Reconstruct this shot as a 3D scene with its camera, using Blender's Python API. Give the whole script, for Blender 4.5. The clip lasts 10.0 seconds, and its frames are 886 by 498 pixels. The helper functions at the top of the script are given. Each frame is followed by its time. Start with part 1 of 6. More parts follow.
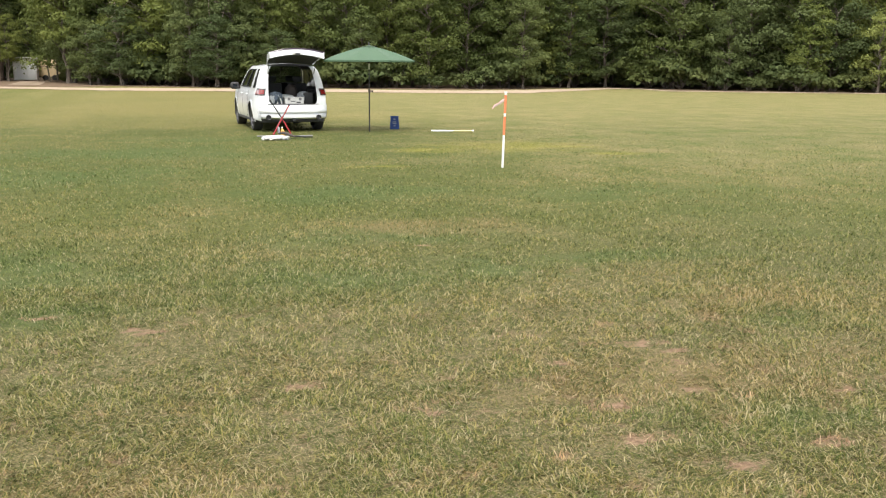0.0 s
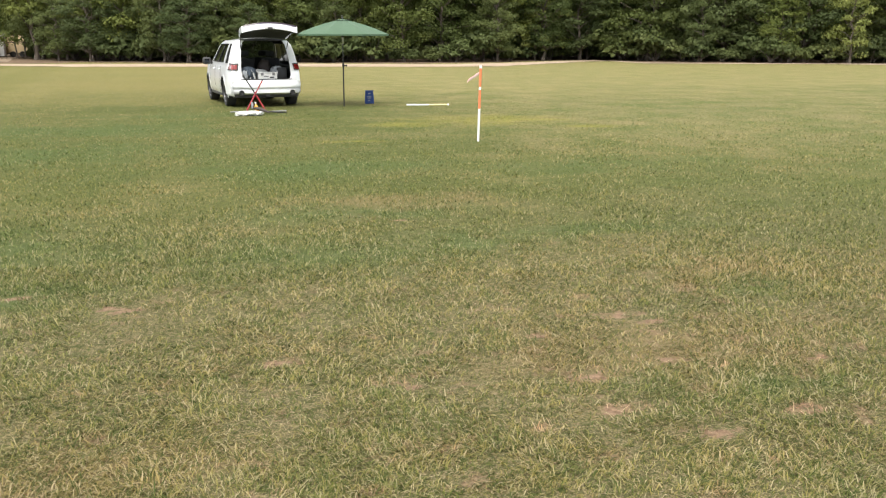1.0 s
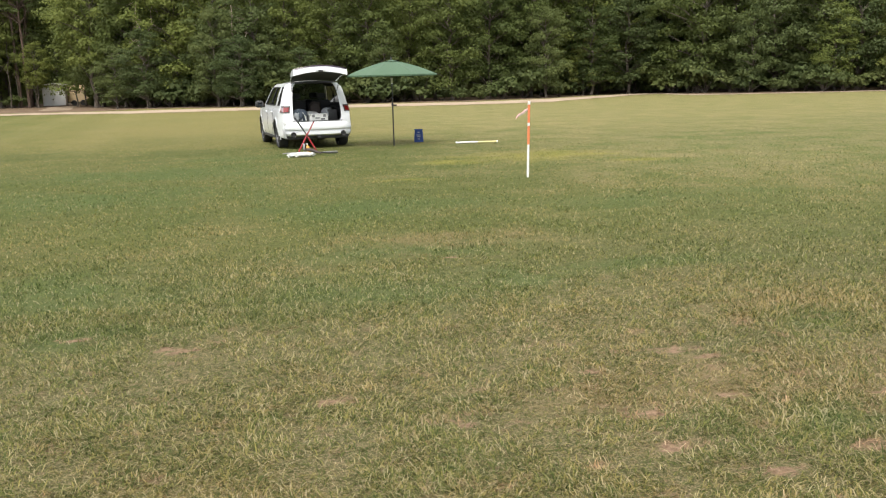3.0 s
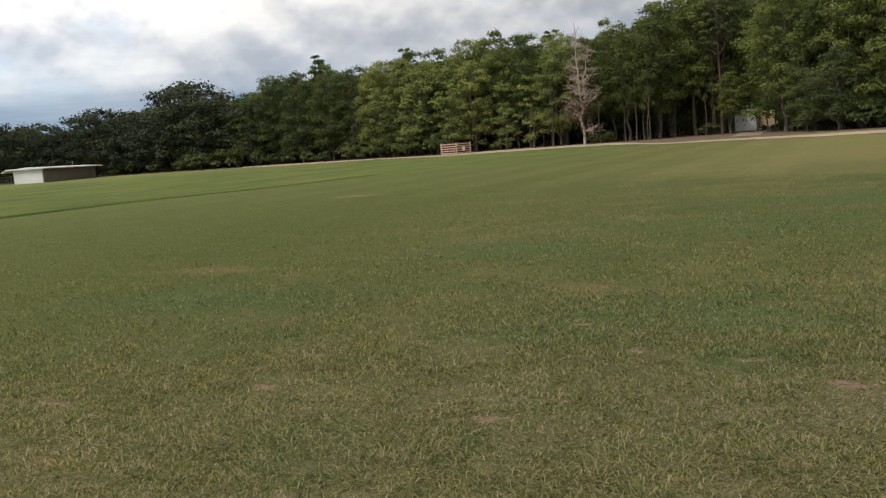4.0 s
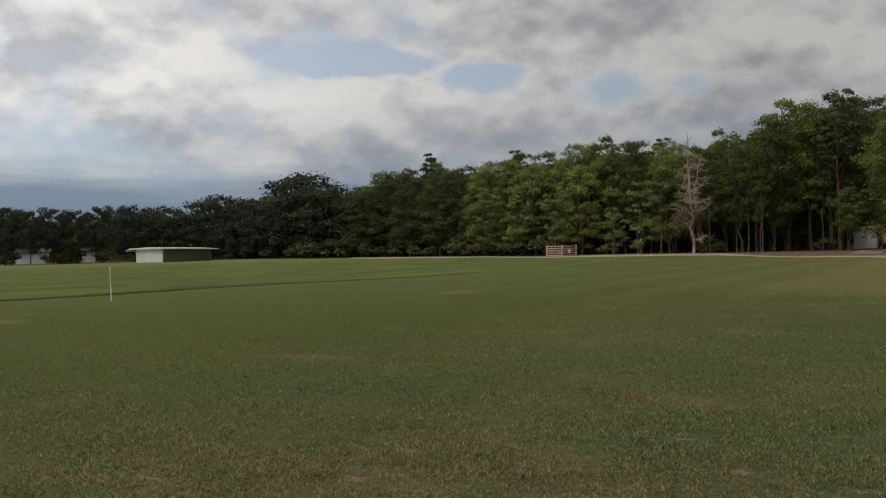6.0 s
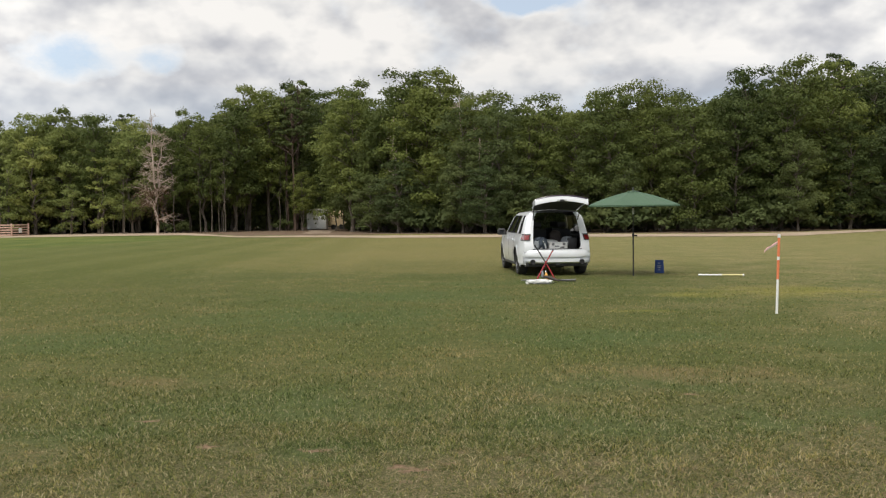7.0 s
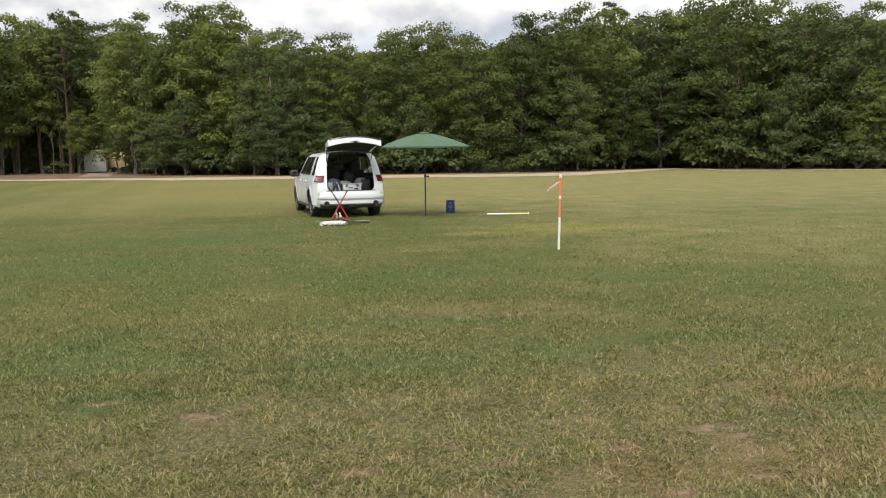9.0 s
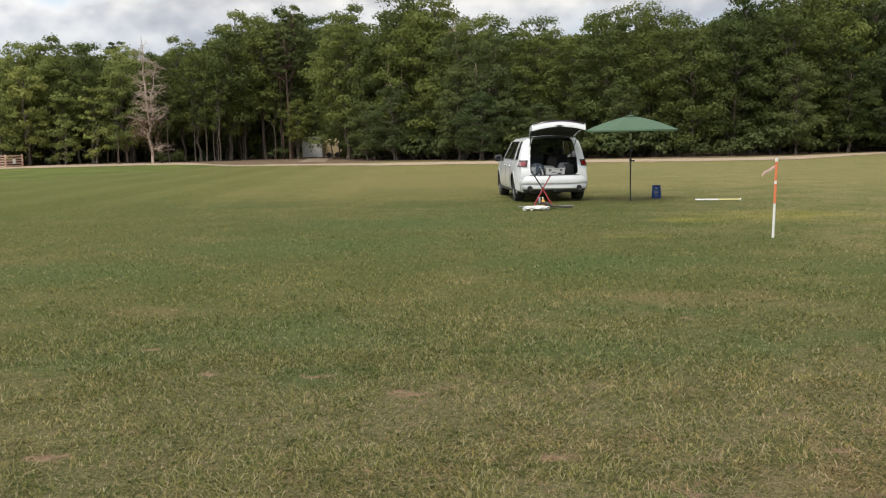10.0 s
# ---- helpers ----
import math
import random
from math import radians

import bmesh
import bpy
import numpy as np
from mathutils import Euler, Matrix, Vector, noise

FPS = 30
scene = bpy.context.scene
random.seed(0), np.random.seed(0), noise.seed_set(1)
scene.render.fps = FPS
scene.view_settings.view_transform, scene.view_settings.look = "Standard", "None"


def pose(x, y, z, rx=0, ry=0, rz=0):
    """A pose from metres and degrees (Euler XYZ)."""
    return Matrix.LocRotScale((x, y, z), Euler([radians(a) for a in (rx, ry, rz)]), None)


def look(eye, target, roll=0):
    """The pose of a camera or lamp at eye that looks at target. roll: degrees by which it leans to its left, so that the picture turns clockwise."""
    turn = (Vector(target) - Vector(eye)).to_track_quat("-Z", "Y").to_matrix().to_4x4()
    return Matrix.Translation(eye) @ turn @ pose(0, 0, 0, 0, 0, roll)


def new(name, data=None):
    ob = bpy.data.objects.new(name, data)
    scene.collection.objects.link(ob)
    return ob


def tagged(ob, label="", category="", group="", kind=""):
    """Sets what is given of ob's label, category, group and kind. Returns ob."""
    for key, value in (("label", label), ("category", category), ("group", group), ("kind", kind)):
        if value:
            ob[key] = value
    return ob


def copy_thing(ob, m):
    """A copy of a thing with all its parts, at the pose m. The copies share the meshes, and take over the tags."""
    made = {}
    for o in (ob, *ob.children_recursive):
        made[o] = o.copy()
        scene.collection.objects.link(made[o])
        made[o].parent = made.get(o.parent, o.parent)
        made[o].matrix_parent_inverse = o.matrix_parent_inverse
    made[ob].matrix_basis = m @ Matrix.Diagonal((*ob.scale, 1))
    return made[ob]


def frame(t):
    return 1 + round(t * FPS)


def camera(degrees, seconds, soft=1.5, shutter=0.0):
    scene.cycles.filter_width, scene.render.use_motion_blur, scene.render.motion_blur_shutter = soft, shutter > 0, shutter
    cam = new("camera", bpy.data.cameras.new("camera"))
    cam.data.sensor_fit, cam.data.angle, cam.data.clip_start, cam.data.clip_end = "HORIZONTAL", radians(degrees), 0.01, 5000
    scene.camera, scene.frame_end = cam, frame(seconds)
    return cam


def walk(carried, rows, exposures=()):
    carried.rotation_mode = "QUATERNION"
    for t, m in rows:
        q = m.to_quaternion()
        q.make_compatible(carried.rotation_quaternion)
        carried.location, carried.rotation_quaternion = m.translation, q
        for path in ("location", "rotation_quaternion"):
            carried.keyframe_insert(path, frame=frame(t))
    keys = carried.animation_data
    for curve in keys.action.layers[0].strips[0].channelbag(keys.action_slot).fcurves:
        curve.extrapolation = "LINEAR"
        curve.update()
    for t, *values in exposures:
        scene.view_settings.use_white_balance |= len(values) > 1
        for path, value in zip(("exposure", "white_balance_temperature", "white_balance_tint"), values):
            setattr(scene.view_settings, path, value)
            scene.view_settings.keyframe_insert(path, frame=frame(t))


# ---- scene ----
# ---- camera and walk ----
EYE = (0.0, 0.0, 1.84)
cam = camera(51.93, 10.0, 1.2)
# seconds, heading (degrees clockwise from +y), tilt, lean
ROWS = [
    (0.0, 16.37, -11.28, 0.47),
    (0.5, 17.02, -13.30, 0.07),
    (1.0, 17.87, -12.88, 0.07),
    (1.5, 18.56, -11.92, -0.47),
    (2.0, 18.94, -11.38, -0.94),
    (2.5, 18.73, -11.02, -1.24),
    (3.0, 14.61, -10.53, -1.54),
    (3.2, 8.70, -10.14, -2.19),
    (4.3, -38.04, -5.14, -3.97),
    (4.5, -43.56, -4.06, -3.49),
    (5.0, -52.60, -0.87, -2.58),
    (5.5, -51.06, 0.58, -1.88),
    (5.7, -45.11, 0.50, -1.61),
    (6.8, -4.58, -2.05, -0.69),
    (7.0, -0.10, -2.22, -0.66),
    (7.5, 5.96, -1.93, -0.48),
    (8.0, 9.41, -4.84, -0.23),
    (8.5, 11.65, -5.61, 0.02),
    (9.0, 12.78, -6.05, -0.72),
    (9.5, 7.97, -6.09, -1.02),
    (10.0, 0.01, -6.80, -1.20),
]


def aim(heading, tilt, lean):
    return pose(*EYE) @ pose(0, 0, 0, 90 + tilt, 0, -heading) @ pose(0, 0, 0, 0, 0, lean)


EXPOSURES = [(0.0, 1.02), (2.5, 0.93), (3.0, 0.84), (3.2, 0.72), (4.3, -0.48), (4.8, -1.04), (5.5, -1.13), (5.9, -0.92), (6.8, 0.14), (7.5, 0.16), (8.0, 0.46), (8.5, 0.56), (9.0, 0.45), (10.0, 0.26)]
walk(cam, [(t, aim(a, b, c)) for t, a, b, c in ROWS], EXPOSURES)

# ---- world and sun ----
SUN_AZ, SUN_EL = -162.0, 56.0
world = bpy.data.worlds.new("overcast_sky")
scene.world = world
world.use_nodes = True
WN, WL = world.node_tree.nodes, world.node_tree.links
WN.clear()


def wnode(kind):
    return WN.new(kind)


def wmath(op, a, b=None, clamp=False):
    n = wnode("ShaderNodeMath")
    n.operation, n.use_clamp = op, clamp
    for i, v in enumerate((a, b)):
        if v is None:
            continue
        if isinstance(v, (int, float)):
            n.inputs[i].default_value = v
        else:
            WL.new(v, n.inputs[i])
    return n.outputs[0]


def wramp(fac, stops):
    n = wnode("ShaderNodeValToRGB")
    e = n.color_ramp.elements
    while len(e) < len(stops):
        e.new(0.5)
    for i, (p, c) in enumerate(stops):
        e[i].position = p
        e[i].color = (c, c, c, 1) if isinstance(c, (int, float)) else (*c, 1)
    WL.new(fac, n.inputs[0])
    return n.outputs[0]


def wmix(fac, a, b, blend="MIX"):
    n = wnode("ShaderNodeMix")
    n.data_type, n.blend_type = "RGBA", blend
    for sock, v in ((n.inputs[0], fac), (n.inputs[6], a), (n.inputs[7], b)):
        if isinstance(v, (int, float)):
            sock.default_value = v
        elif isinstance(v, tuple):
            sock.default_value = (*v, 1)
        else:
            WL.new(v, sock)
    return n.outputs[2]


def build_sky():
    tc = wnode("ShaderNodeTexCoord")
    sep = wnode("ShaderNodeSeparateXYZ")
    WL.new(tc.outputs["Generated"], sep.inputs[0])
    up = wmath("MAXIMUM", sep.outputs[2], 0.0)

    def cloud(scale, detail, rough, shift, squash, distort=0.0):
        mp = wnode("ShaderNodeMapping")
        mp.inputs["Location"].default_value = shift
        mp.inputs["Scale"].default_value = (1, 1, squash)
        WL.new(tc.outputs["Generated"], mp.inputs[0])
        n = wnode("ShaderNodeTexNoise")
        n.inputs["Scale"].default_value = scale
        n.inputs["Detail"].default_value = detail
        n.inputs["Roughness"].default_value = rough
        n.inputs["Distortion"].default_value = distort
        WL.new(mp.outputs[0], n.inputs["Vector"])
        return n.outputs["Fac"]

    sky = wnode("ShaderNodeTexSky")
    sky.sky_type, sky.sun_disc = "NISHITA", False
    sky.sun_elevation, sky.sun_rotation = radians(SUN_EL), radians(SUN_AZ)
    blue = wmix(1.0, sky.outputs[0], (0.15, 0.14, 0.135), "MULTIPLY")

    def puffs(scale, shift, squash, fine=4.0):
        mp = wnode("ShaderNodeMapping")
        mp.inputs["Location"].default_value = shift
        mp.inputs["Scale"].default_value = (1, 1, squash)
        WL.new(tc.outputs["Generated"], mp.inputs[0])
        n = wnode("ShaderNodeTexVoronoi")
        n.feature = "SMOOTH_F1"
        n.inputs["Scale"].default_value, n.inputs["Smoothness"].default_value = scale, 0.25
        n.inputs["Detail"].default_value, n.inputs["Roughness"].default_value, n.inputs["Lacunarity"].default_value = fine, 0.5, 2.3
        WL.new(mp.outputs[0], n.inputs["Vector"])
        return n.outputs["Distance"]

    def heap(lift, fine=7.0, lump=0.34):
        base = cloud(2.8, fine, 0.50, (2.9, 0.4, 0.3 + lift), 1.8)
        return wmath("ADD", base, wmath("MULTIPLY", wmath("SUBTRACT", 0.42, puffs(6.5, (2.9, 0.4, 0.3 + lift), 1.5, fine - 2.0)), lump))

    # heading and height of each direction, in degrees
    az = wmath("MULTIPLY", wmath("ARCTAN2", sep.outputs[0], sep.outputs[1]), 57.2958)
    el = wmath("MULTIPLY", wmath("ARCSINE", sep.outputs[2]), 57.2958)

    def gaps(rows):
        """Blue gaps between the clouds: heading, height, half width, half height."""
        total, wob = None, wmath("MULTIPLY", wmath("SUBTRACT", cloud(9.0, 7.0, 0.6, (0.7, 1.9, 4.2), 1.5), 0.5), 2.6)
        for ga, ge, ra, re in rows:
            u = wmath("DIVIDE", wmath("SUBTRACT", az, ga), ra)
            v = wmath("DIVIDE", wmath("SUBTRACT", el, ge), re)
            r = wmath("SQRT", wmath("ADD", wmath("MULTIPLY", u, u), wmath("MULTIPLY", v, v)))
            total = r if total is None else wmath("MINIMUM", total, r)
        return wramp(wmath("MULTIPLY", wmath("ADD", total, wob), 0.5), [(0.0, 1.0), (0.35, 0.7), (0.72, 0.0)])

    blue = wmix(0.5, blue, (1.0, 1.12, 1.26))
    big = heap(0.0)
    # the same field read a little higher up: heaped tops are lit, bases are grey
    lit, soft = heap(0.06, 4.0, 0.6), heap(0.0, 4.0, 0.6)
    shade = cloud(1.7, 5.0, 0.55, (5.7, 2.2, 1.0), 2.6)
    open_sky = gaps([(-64.3, 13.4, 4.6, 2.0), (-59.8, 12.4, 2.0, 1.2), (-36.8, 11.2, 3.6, 0.9), (-30.2, 10.0, 2.6, 1.2), (-21.5, 9.2, 3.2, 1.5), (-17.5, 9.4, 1.8, 1.0), (4.6, 13.2, 3.4, 0.9)])
    big = wmath("SUBTRACT", big, wmath("MULTIPLY", open_sky, 0.44))
    cover = wramp(big, [(0.07, 0.0), (0.20, 0.72), (0.30, 1.0)])
    relief = wmath("MULTIPLY_ADD", wmath("SUBTRACT", soft, lit), 2.0)
    relief.node.inputs[2].default_value = 0.56
    # smaller billows on the flanks
    knobs = wmath("SUBTRACT", puffs(19.0, (2.9, 0.4, 0.322), 1.5, 2.5), puffs(19.0, (2.9, 0.4, 0.3), 1.5, 2.5))
    relief = wmath("ADD", relief, wmath("MULTIPLY", knobs, 0.55))
    # thin edges of the heaps shine
    edge = wramp(big, [(0.16, 0.36), (0.31, 0.0)])
    relief = wmath("ADD", wmath("ADD", relief, edge), wmath("MULTIPLY", wmath("SUBTRACT", shade, 0.5), 0.8), True)
    body = wramp(relief, [(0.0, (0.62, 0.63, 0.67)), (0.35, (0.77, 0.77, 0.79)), (0.65, (0.94, 0.93, 0.92)), (1.0, (1.12, 1.09, 1.05))])
    col = wmix(cover, blue, body)
    # the sky grows brighter towards the sun in the west
    glow = wramp(wmath("MULTIPLY_ADD", sep.outputs[0], 0.5), [(0.06, 1.32), (0.20, 0.92), (0.34, 0.70), (0.55, 0.66), (0.75, 0.77)])
    glow.node.inputs[0].links[0].from_node.inputs[2].default_value = 0.5
    col = wmix(1.0, col, glow, "MULTIPLY")
    # rain-grey haze low over the horizon, streaked along its upper edge
    streak = cloud(2.2, 5.0, 0.6, (1.2, 3.1, 0.4), 9.0)
    low = wramp(wmath("MULTIPLY_ADD", wmath("SUBTRACT", streak, 0.5), 0.10, False), [(0.0, 1.0), (0.055, 0.9), (0.10, 0.34), (0.165, 0.0)])
    WL.new(up, low.node.inputs[0].links[0].from_node.inputs[2])
    col = wmix(low, col, (0.24, 0.335, 0.46))
    bg = wnode("ShaderNodeBackground")
    WL.new(col, bg.inputs[0])
    bg.inputs[1].default_value = 1.1
    WL.new(bg.outputs[0], wnode("ShaderNodeOutputWorld").inputs[0])


build_sky()

sun = new("sun", bpy.data.lights.new("sun", "SUN"))
sun.data.energy, sun.data.angle, sun.data.color = 2.5, radians(30), (1.0, 0.95, 0.86)
sun_way = Vector((math.sin(radians(SUN_AZ)) * math.cos(radians(SUN_EL)), math.cos(radians(SUN_AZ)) * math.cos(radians(SUN_EL)), math.sin(radians(SUN_EL))))
sun.matrix_world = look(sun_way * 100, (0, 0, 0))

# ---- materials ----
class Shade:
    """A node material under construction."""

    def __init__(self, name):
        self.mat = bpy.data.materials.new(name)
        self.mat.use_nodes = True
        self.n, self.l = self.mat.node_tree.nodes, self.mat.node_tree.links
        self.n.clear()
        self.out = self.n.new("ShaderNodeOutputMaterial")
        self.bsdf = self.n.new("ShaderNodeBsdfPrincipled")
        self.l.new(self.bsdf.outputs[0], self.out.inputs[0])
        self.geo = self.n.new("ShaderNodeNewGeometry")
        self.tex = self.n.new("ShaderNodeTexCoord")
        self.info = self.n.new("ShaderNodeObjectInfo")

    def put(self, sock, v):
        if isinstance(v, (int, float)):
            sock.default_value = v
        elif isinstance(v, tuple):
            sock.default_value = (*v, 1) if len(sock.default_value) == 4 else v
        else:
            self.l.new(v, sock)

    def math(self, op, a, b=0.0, c=0.0, clamp=False):
        n = self.n.new("ShaderNodeMath")
        n.operation, n.use_clamp = op, clamp
        for i, v in enumerate((a, b, c)):
            self.put(n.inputs[i], v)
        return n.outputs[0]

    def mix(self, fac, a, b, blend="MIX"):
        n = self.n.new("ShaderNodeMix")
        n.data_type, n.blend_type = "RGBA", blend
        self.put(n.inputs[0], fac), self.put(n.inputs[6], a), self.put(n.inputs[7], b)
        return n.outputs[2]

    def noise(self, scale, detail=4.0, rough=0.55, where=None, stretch=None, shift=None):
        n = self.n.new("ShaderNodeTexNoise")
        n.inputs["Scale"].default_value, n.inputs["Detail"].default_value, n.inputs["Roughness"].default_value = scale, detail, rough
        where = where or self.geo.outputs["Position"]
        if stretch or shift:
            mp = self.n.new("ShaderNodeMapping")
            mp.inputs["Scale"].default_value = stretch or (1, 1, 1)
            mp.inputs["Location"].default_value = shift or (0, 0, 0)
            self.l.new(where, mp.inputs[0])
            where = mp.outputs[0]
        self.l.new(where, n.inputs["Vector"])
        return n.outputs["Fac"]

    def ramp(self, fac, stops):
        n = self.n.new("ShaderNodeValToRGB")
        e = n.color_ramp.elements
        while len(e) < len(stops):
            e.new(0.5)
        for i, (p, c) in enumerate(stops):
            e[i].position = p
            e[i].color = (c, c, c, 1) if isinstance(c, (int, float)) else (*c, 1)
        self.put(n.inputs[0], fac)
        return n.outputs[0]

    def bump(self, height, strength, distance):
        n = self.n.new("ShaderNodeBump")
        n.inputs["Strength"].default_value, n.inputs["Distance"].default_value = strength, distance
        self.l.new(height, n.inputs["Height"])
        self.l.new(n.outputs[0], self.bsdf.inputs["Normal"])

    def set(self, colour, rough=0.7, metal=0.0, spec=0.5):
        self.put(self.bsdf.inputs["Base Color"], colour)
        self.put(self.bsdf.inputs["Roughness"], rough)
        self.put(self.bsdf.inputs["Metallic"], metal)
        self.put(self.bsdf.inputs["Specular IOR Level"], spec)
        return self.mat


def surface(name, a, b, scale=8.0, rough=0.6, metal=0.0, bump=0.0, fine=60.0, spec=0.5, coat=0.0):
    """A worn surface between two colours: blotches at one scale, grain at a finer one."""
    s = Shade(name)
    where = s.tex.outputs["Object"]
    blot, grain = s.noise(scale, 4, 0.6, where), s.noise(fine, 3, 0.6, where)
    fac = s.math("MULTIPLY_ADD", grain, 0.45, s.math("MULTIPLY", blot, 0.65), True)
    col = s.mix(s.ramp(fac, [(0.3, 0.0), (0.75, 1.0)]), a, b)
    if bump:
        s.bump(grain, bump, 0.01)
    s.bsdf.inputs["Coat Weight"].default_value = coat
    s.bsdf.inputs["Coat Roughness"].default_value = 0.06
    return s.set(col, s.math("MULTIPLY_ADD", blot, 0.2, rough - 0.1), metal, spec)


# bare, worn or burnt places in the turf: x, y, radius across, radius along
BARE = [(2.29, 4.34, 0.15, 0.12), (3.00, 5.36, 0.20, 0.07), (2.27, 5.10, 0.10, 0.05), (2.20, 3.86, 0.16, 0.08), (3.12, 5.14, 0.13, 0.05),
        (2.52, 3.46, 0.13, 0.07), (3.10, 3.58, 0.15, 0.07), (0.63, 5.09, 0.15, 0.06), (1.28, 4.50, 0.08, 0.05), (-0.32, 6.55, 0.12, 0.07), (-1.06, 7.05, 0.14, 0.07),
        (2.43, 9.08, 0.09, 0.06), (2.85, 4.45, 0.10, 0.06), (3.72, 4.21, 0.10, 0.05), (-1.92, 7.21, 0.12, 0.07), (-2.66, 8.12, 0.14, 0.06), (-2.40, 5.26, 0.16, 0.08),
        (-0.28, 6.46, 0.14, 0.05), (-5.98, 4.84, 0.16, 0.09), (-4.50, 5.63, 0.15, 0.08), (-4.68, 6.62, 0.14, 0.06), (-17.9, 28.6, 0.75, 0.55)]
# lusher green patches
GREEN = [(-1.3, 8.6, 2.4, 1.5), (1.3, 7.8, 2.2, 1.2), (2.74, 7.74, 0.7, 0.35), (4.1, 8.1, 1.3, 0.5), (2.2, 13.4, 2.5, 1.6), (-0.9, 20.5, 4.0, 2.4), (3.3, 4.0, 0.5, 0.3), (4.4, 5.7, 0.5, 0.4),
         (-3.0, 7.7, 1.2, 0.7), (-1.9, 16.5, 4.0, 2.2), (-1.0, 7.1, 0.8, 0.5), (-5.5, 13.4, 3.0, 1.5), (1.9, 9.6, 1.8, 0.7), (6.4, 12.4, 2.2, 0.9), (-8.5, 9.0, 2.5, 1.2), (0.9, 24.0, 3.0, 1.2)]
WORN = [(3.0, 4.7, 1.5, 1.0), (-0.6, 3.9, 1.4, 0.5), (4.6, 6.2, 1.0, 0.5), (-3.2, 10.1, 1.1, 0.45), (-17.9, 28.7, 1.5, 0.9), (2.6, 10.2, 1.6, 0.9), (-10.2, 11.4, 1.6, 0.5), (-25.0, 9.3, 2.2, 0.9)]
YELLOW = [(7.7, 20.8, 2.3, 1.7), (5.2, 19.9, 1.3, 0.9), (-23.6, 14.0, 2.2, 0.8), (3.6, 16.8, 0.9, 0.35), (9.4, 18.3, 0.9, 0.4)]


def turf_colour(s, blades=False):
    """Mown summer turf: green, faded and straw-coloured patches, bare soil, a lusher strip past the mowing line."""
    pos = s.geo.outputs["Position"]
    sep = s.n.new("ShaderNodeSeparateXYZ")
    s.l.new(pos, sep.inputs[0])
    x, y = sep.outputs[0], sep.outputs[1]
    broad = s.noise(0.16, 3, 0.5, pos)
    mid = s.noise(0.75, 5, 0.6, pos, shift=(3, 7, 0))
    small = s.noise(5.0, 4, 0.65, pos)
    fine = s.noise(38.0, 3, 0.7, pos)
    tone = s.math("ADD", s.math("MULTIPLY", broad, 0.55), s.math("MULTIPLY", mid, 0.45))
    col = s.ramp(tone, [(0.36, (0.100, 0.126, 0.040)), (0.46, (0.150, 0.156, 0.052)), (0.55, (0.200, 0.184, 0.068)), (0.66, (0.260, 0.215, 0.095))])
    col = s.mix(s.ramp(small, [(0.34, 0.75), (0.5, 0.0)]), col, (0.098, 0.130, 0.040))
    col = s.mix(s.ramp(small, [(0.56, 0.0), (0.74, 0.35)]), col, (0.32, 0.255, 0.13))
    if not blades:
        px, py = s.math("MULTIPLY", x, 0.062), s.math("MULTIPLY", y, 0.085)
        near = s.ramp(s.math("SQRT", s.math("ADD", s.math("MULTIPLY", px, px), s.math("MULTIPLY", py, py))), [(0.55, 0.7), (1.0, 0.0)])
        near = s.math("MULTIPLY", near, s.ramp(s.math("MULTIPLY_ADD", x, 0.08, 0.6), [(0.15, 0.35), (0.6, 1.0)]))
        thatch = s.mix(s.ramp(s.noise(34.0, 5, 0.75, pos), [(0.34, 0.0), (0.66, 1.0)]), (0.125, 0.102, 0.052), (0.33, 0.25, 0.145))
        col = s.mix(near, col, thatch)
        # dark fine grain paints the shadows between blades into the turf
        col = s.mix(s.ramp(fine, [(0.40, 0.75), (0.58, 0.0)]), col, (0.058, 0.068, 0.024))
        grain = s.noise(105.0, 2, 0.8, pos, shift=(2, 2, 2))
        col = s.mix(s.math("MULTIPLY", near, s.ramp(grain, [(0.38, 1.0), (0.48, 0.0)])), col, (0.045, 0.048, 0.018))
        col = s.mix(s.math("MULTIPLY", near, s.ramp(grain, [(0.54, 0.0), (0.64, 1.0)])), col, (0.42, 0.345, 0.225))

    # the far part of the field is drier, the west side greener
    dry = s.math("MULTIPLY", s.ramp(s.math("MULTIPLY_ADD", s.math("ADD", y, s.math("MULTIPLY", broad, 14.0)), 0.02, -0.1), [(0.55, 0.0), (0.74, 1.0)]), s.ramp(s.math("MULTIPLY_ADD", x, 0.03, 0.6), [(0.0, 0.0), (0.5, 0.6)]))
    col = s.mix(dry, col, (0.265, 0.225, 0.085))
    green = s.ramp(s.math("MULTIPLY_ADD", s.math("ADD", x, s.math("MULTIPLY", mid, 8.0)), -0.06, 0.40), [(0.35, 0.0), (0.9, 1.0)])
    green = s.math("MULTIPLY", green, s.ramp(s.math("MULTIPLY_ADD", y, 0.01, 0.1), [(0.4, 1.0), (0.75, 0.5)]))
    ring = s.math("MULTIPLY", s.ramp(s.math("MULTIPLY", y, 0.03), [(0.17, 0.0), (0.30, 0.38), (0.75, 0.35), (1.0, 0.0)]), s.ramp(mid, [(0.38, 1.0), (0.66, 0.15)]))
    col = s.mix(s.math("MAXIMUM", s.math("MULTIPLY", green, 0.75), ring), col, s.mix(small, (0.068, 0.098, 0.019), (0.132, 0.148, 0.034)))

    # faint mowing stripes that run off past the car towards the drive
    lane = s.math("SINE", s.math("MULTIPLY", s.math("ADD", s.math("MULTIPLY_ADD", y, 0.02, x), broad), 1.75))
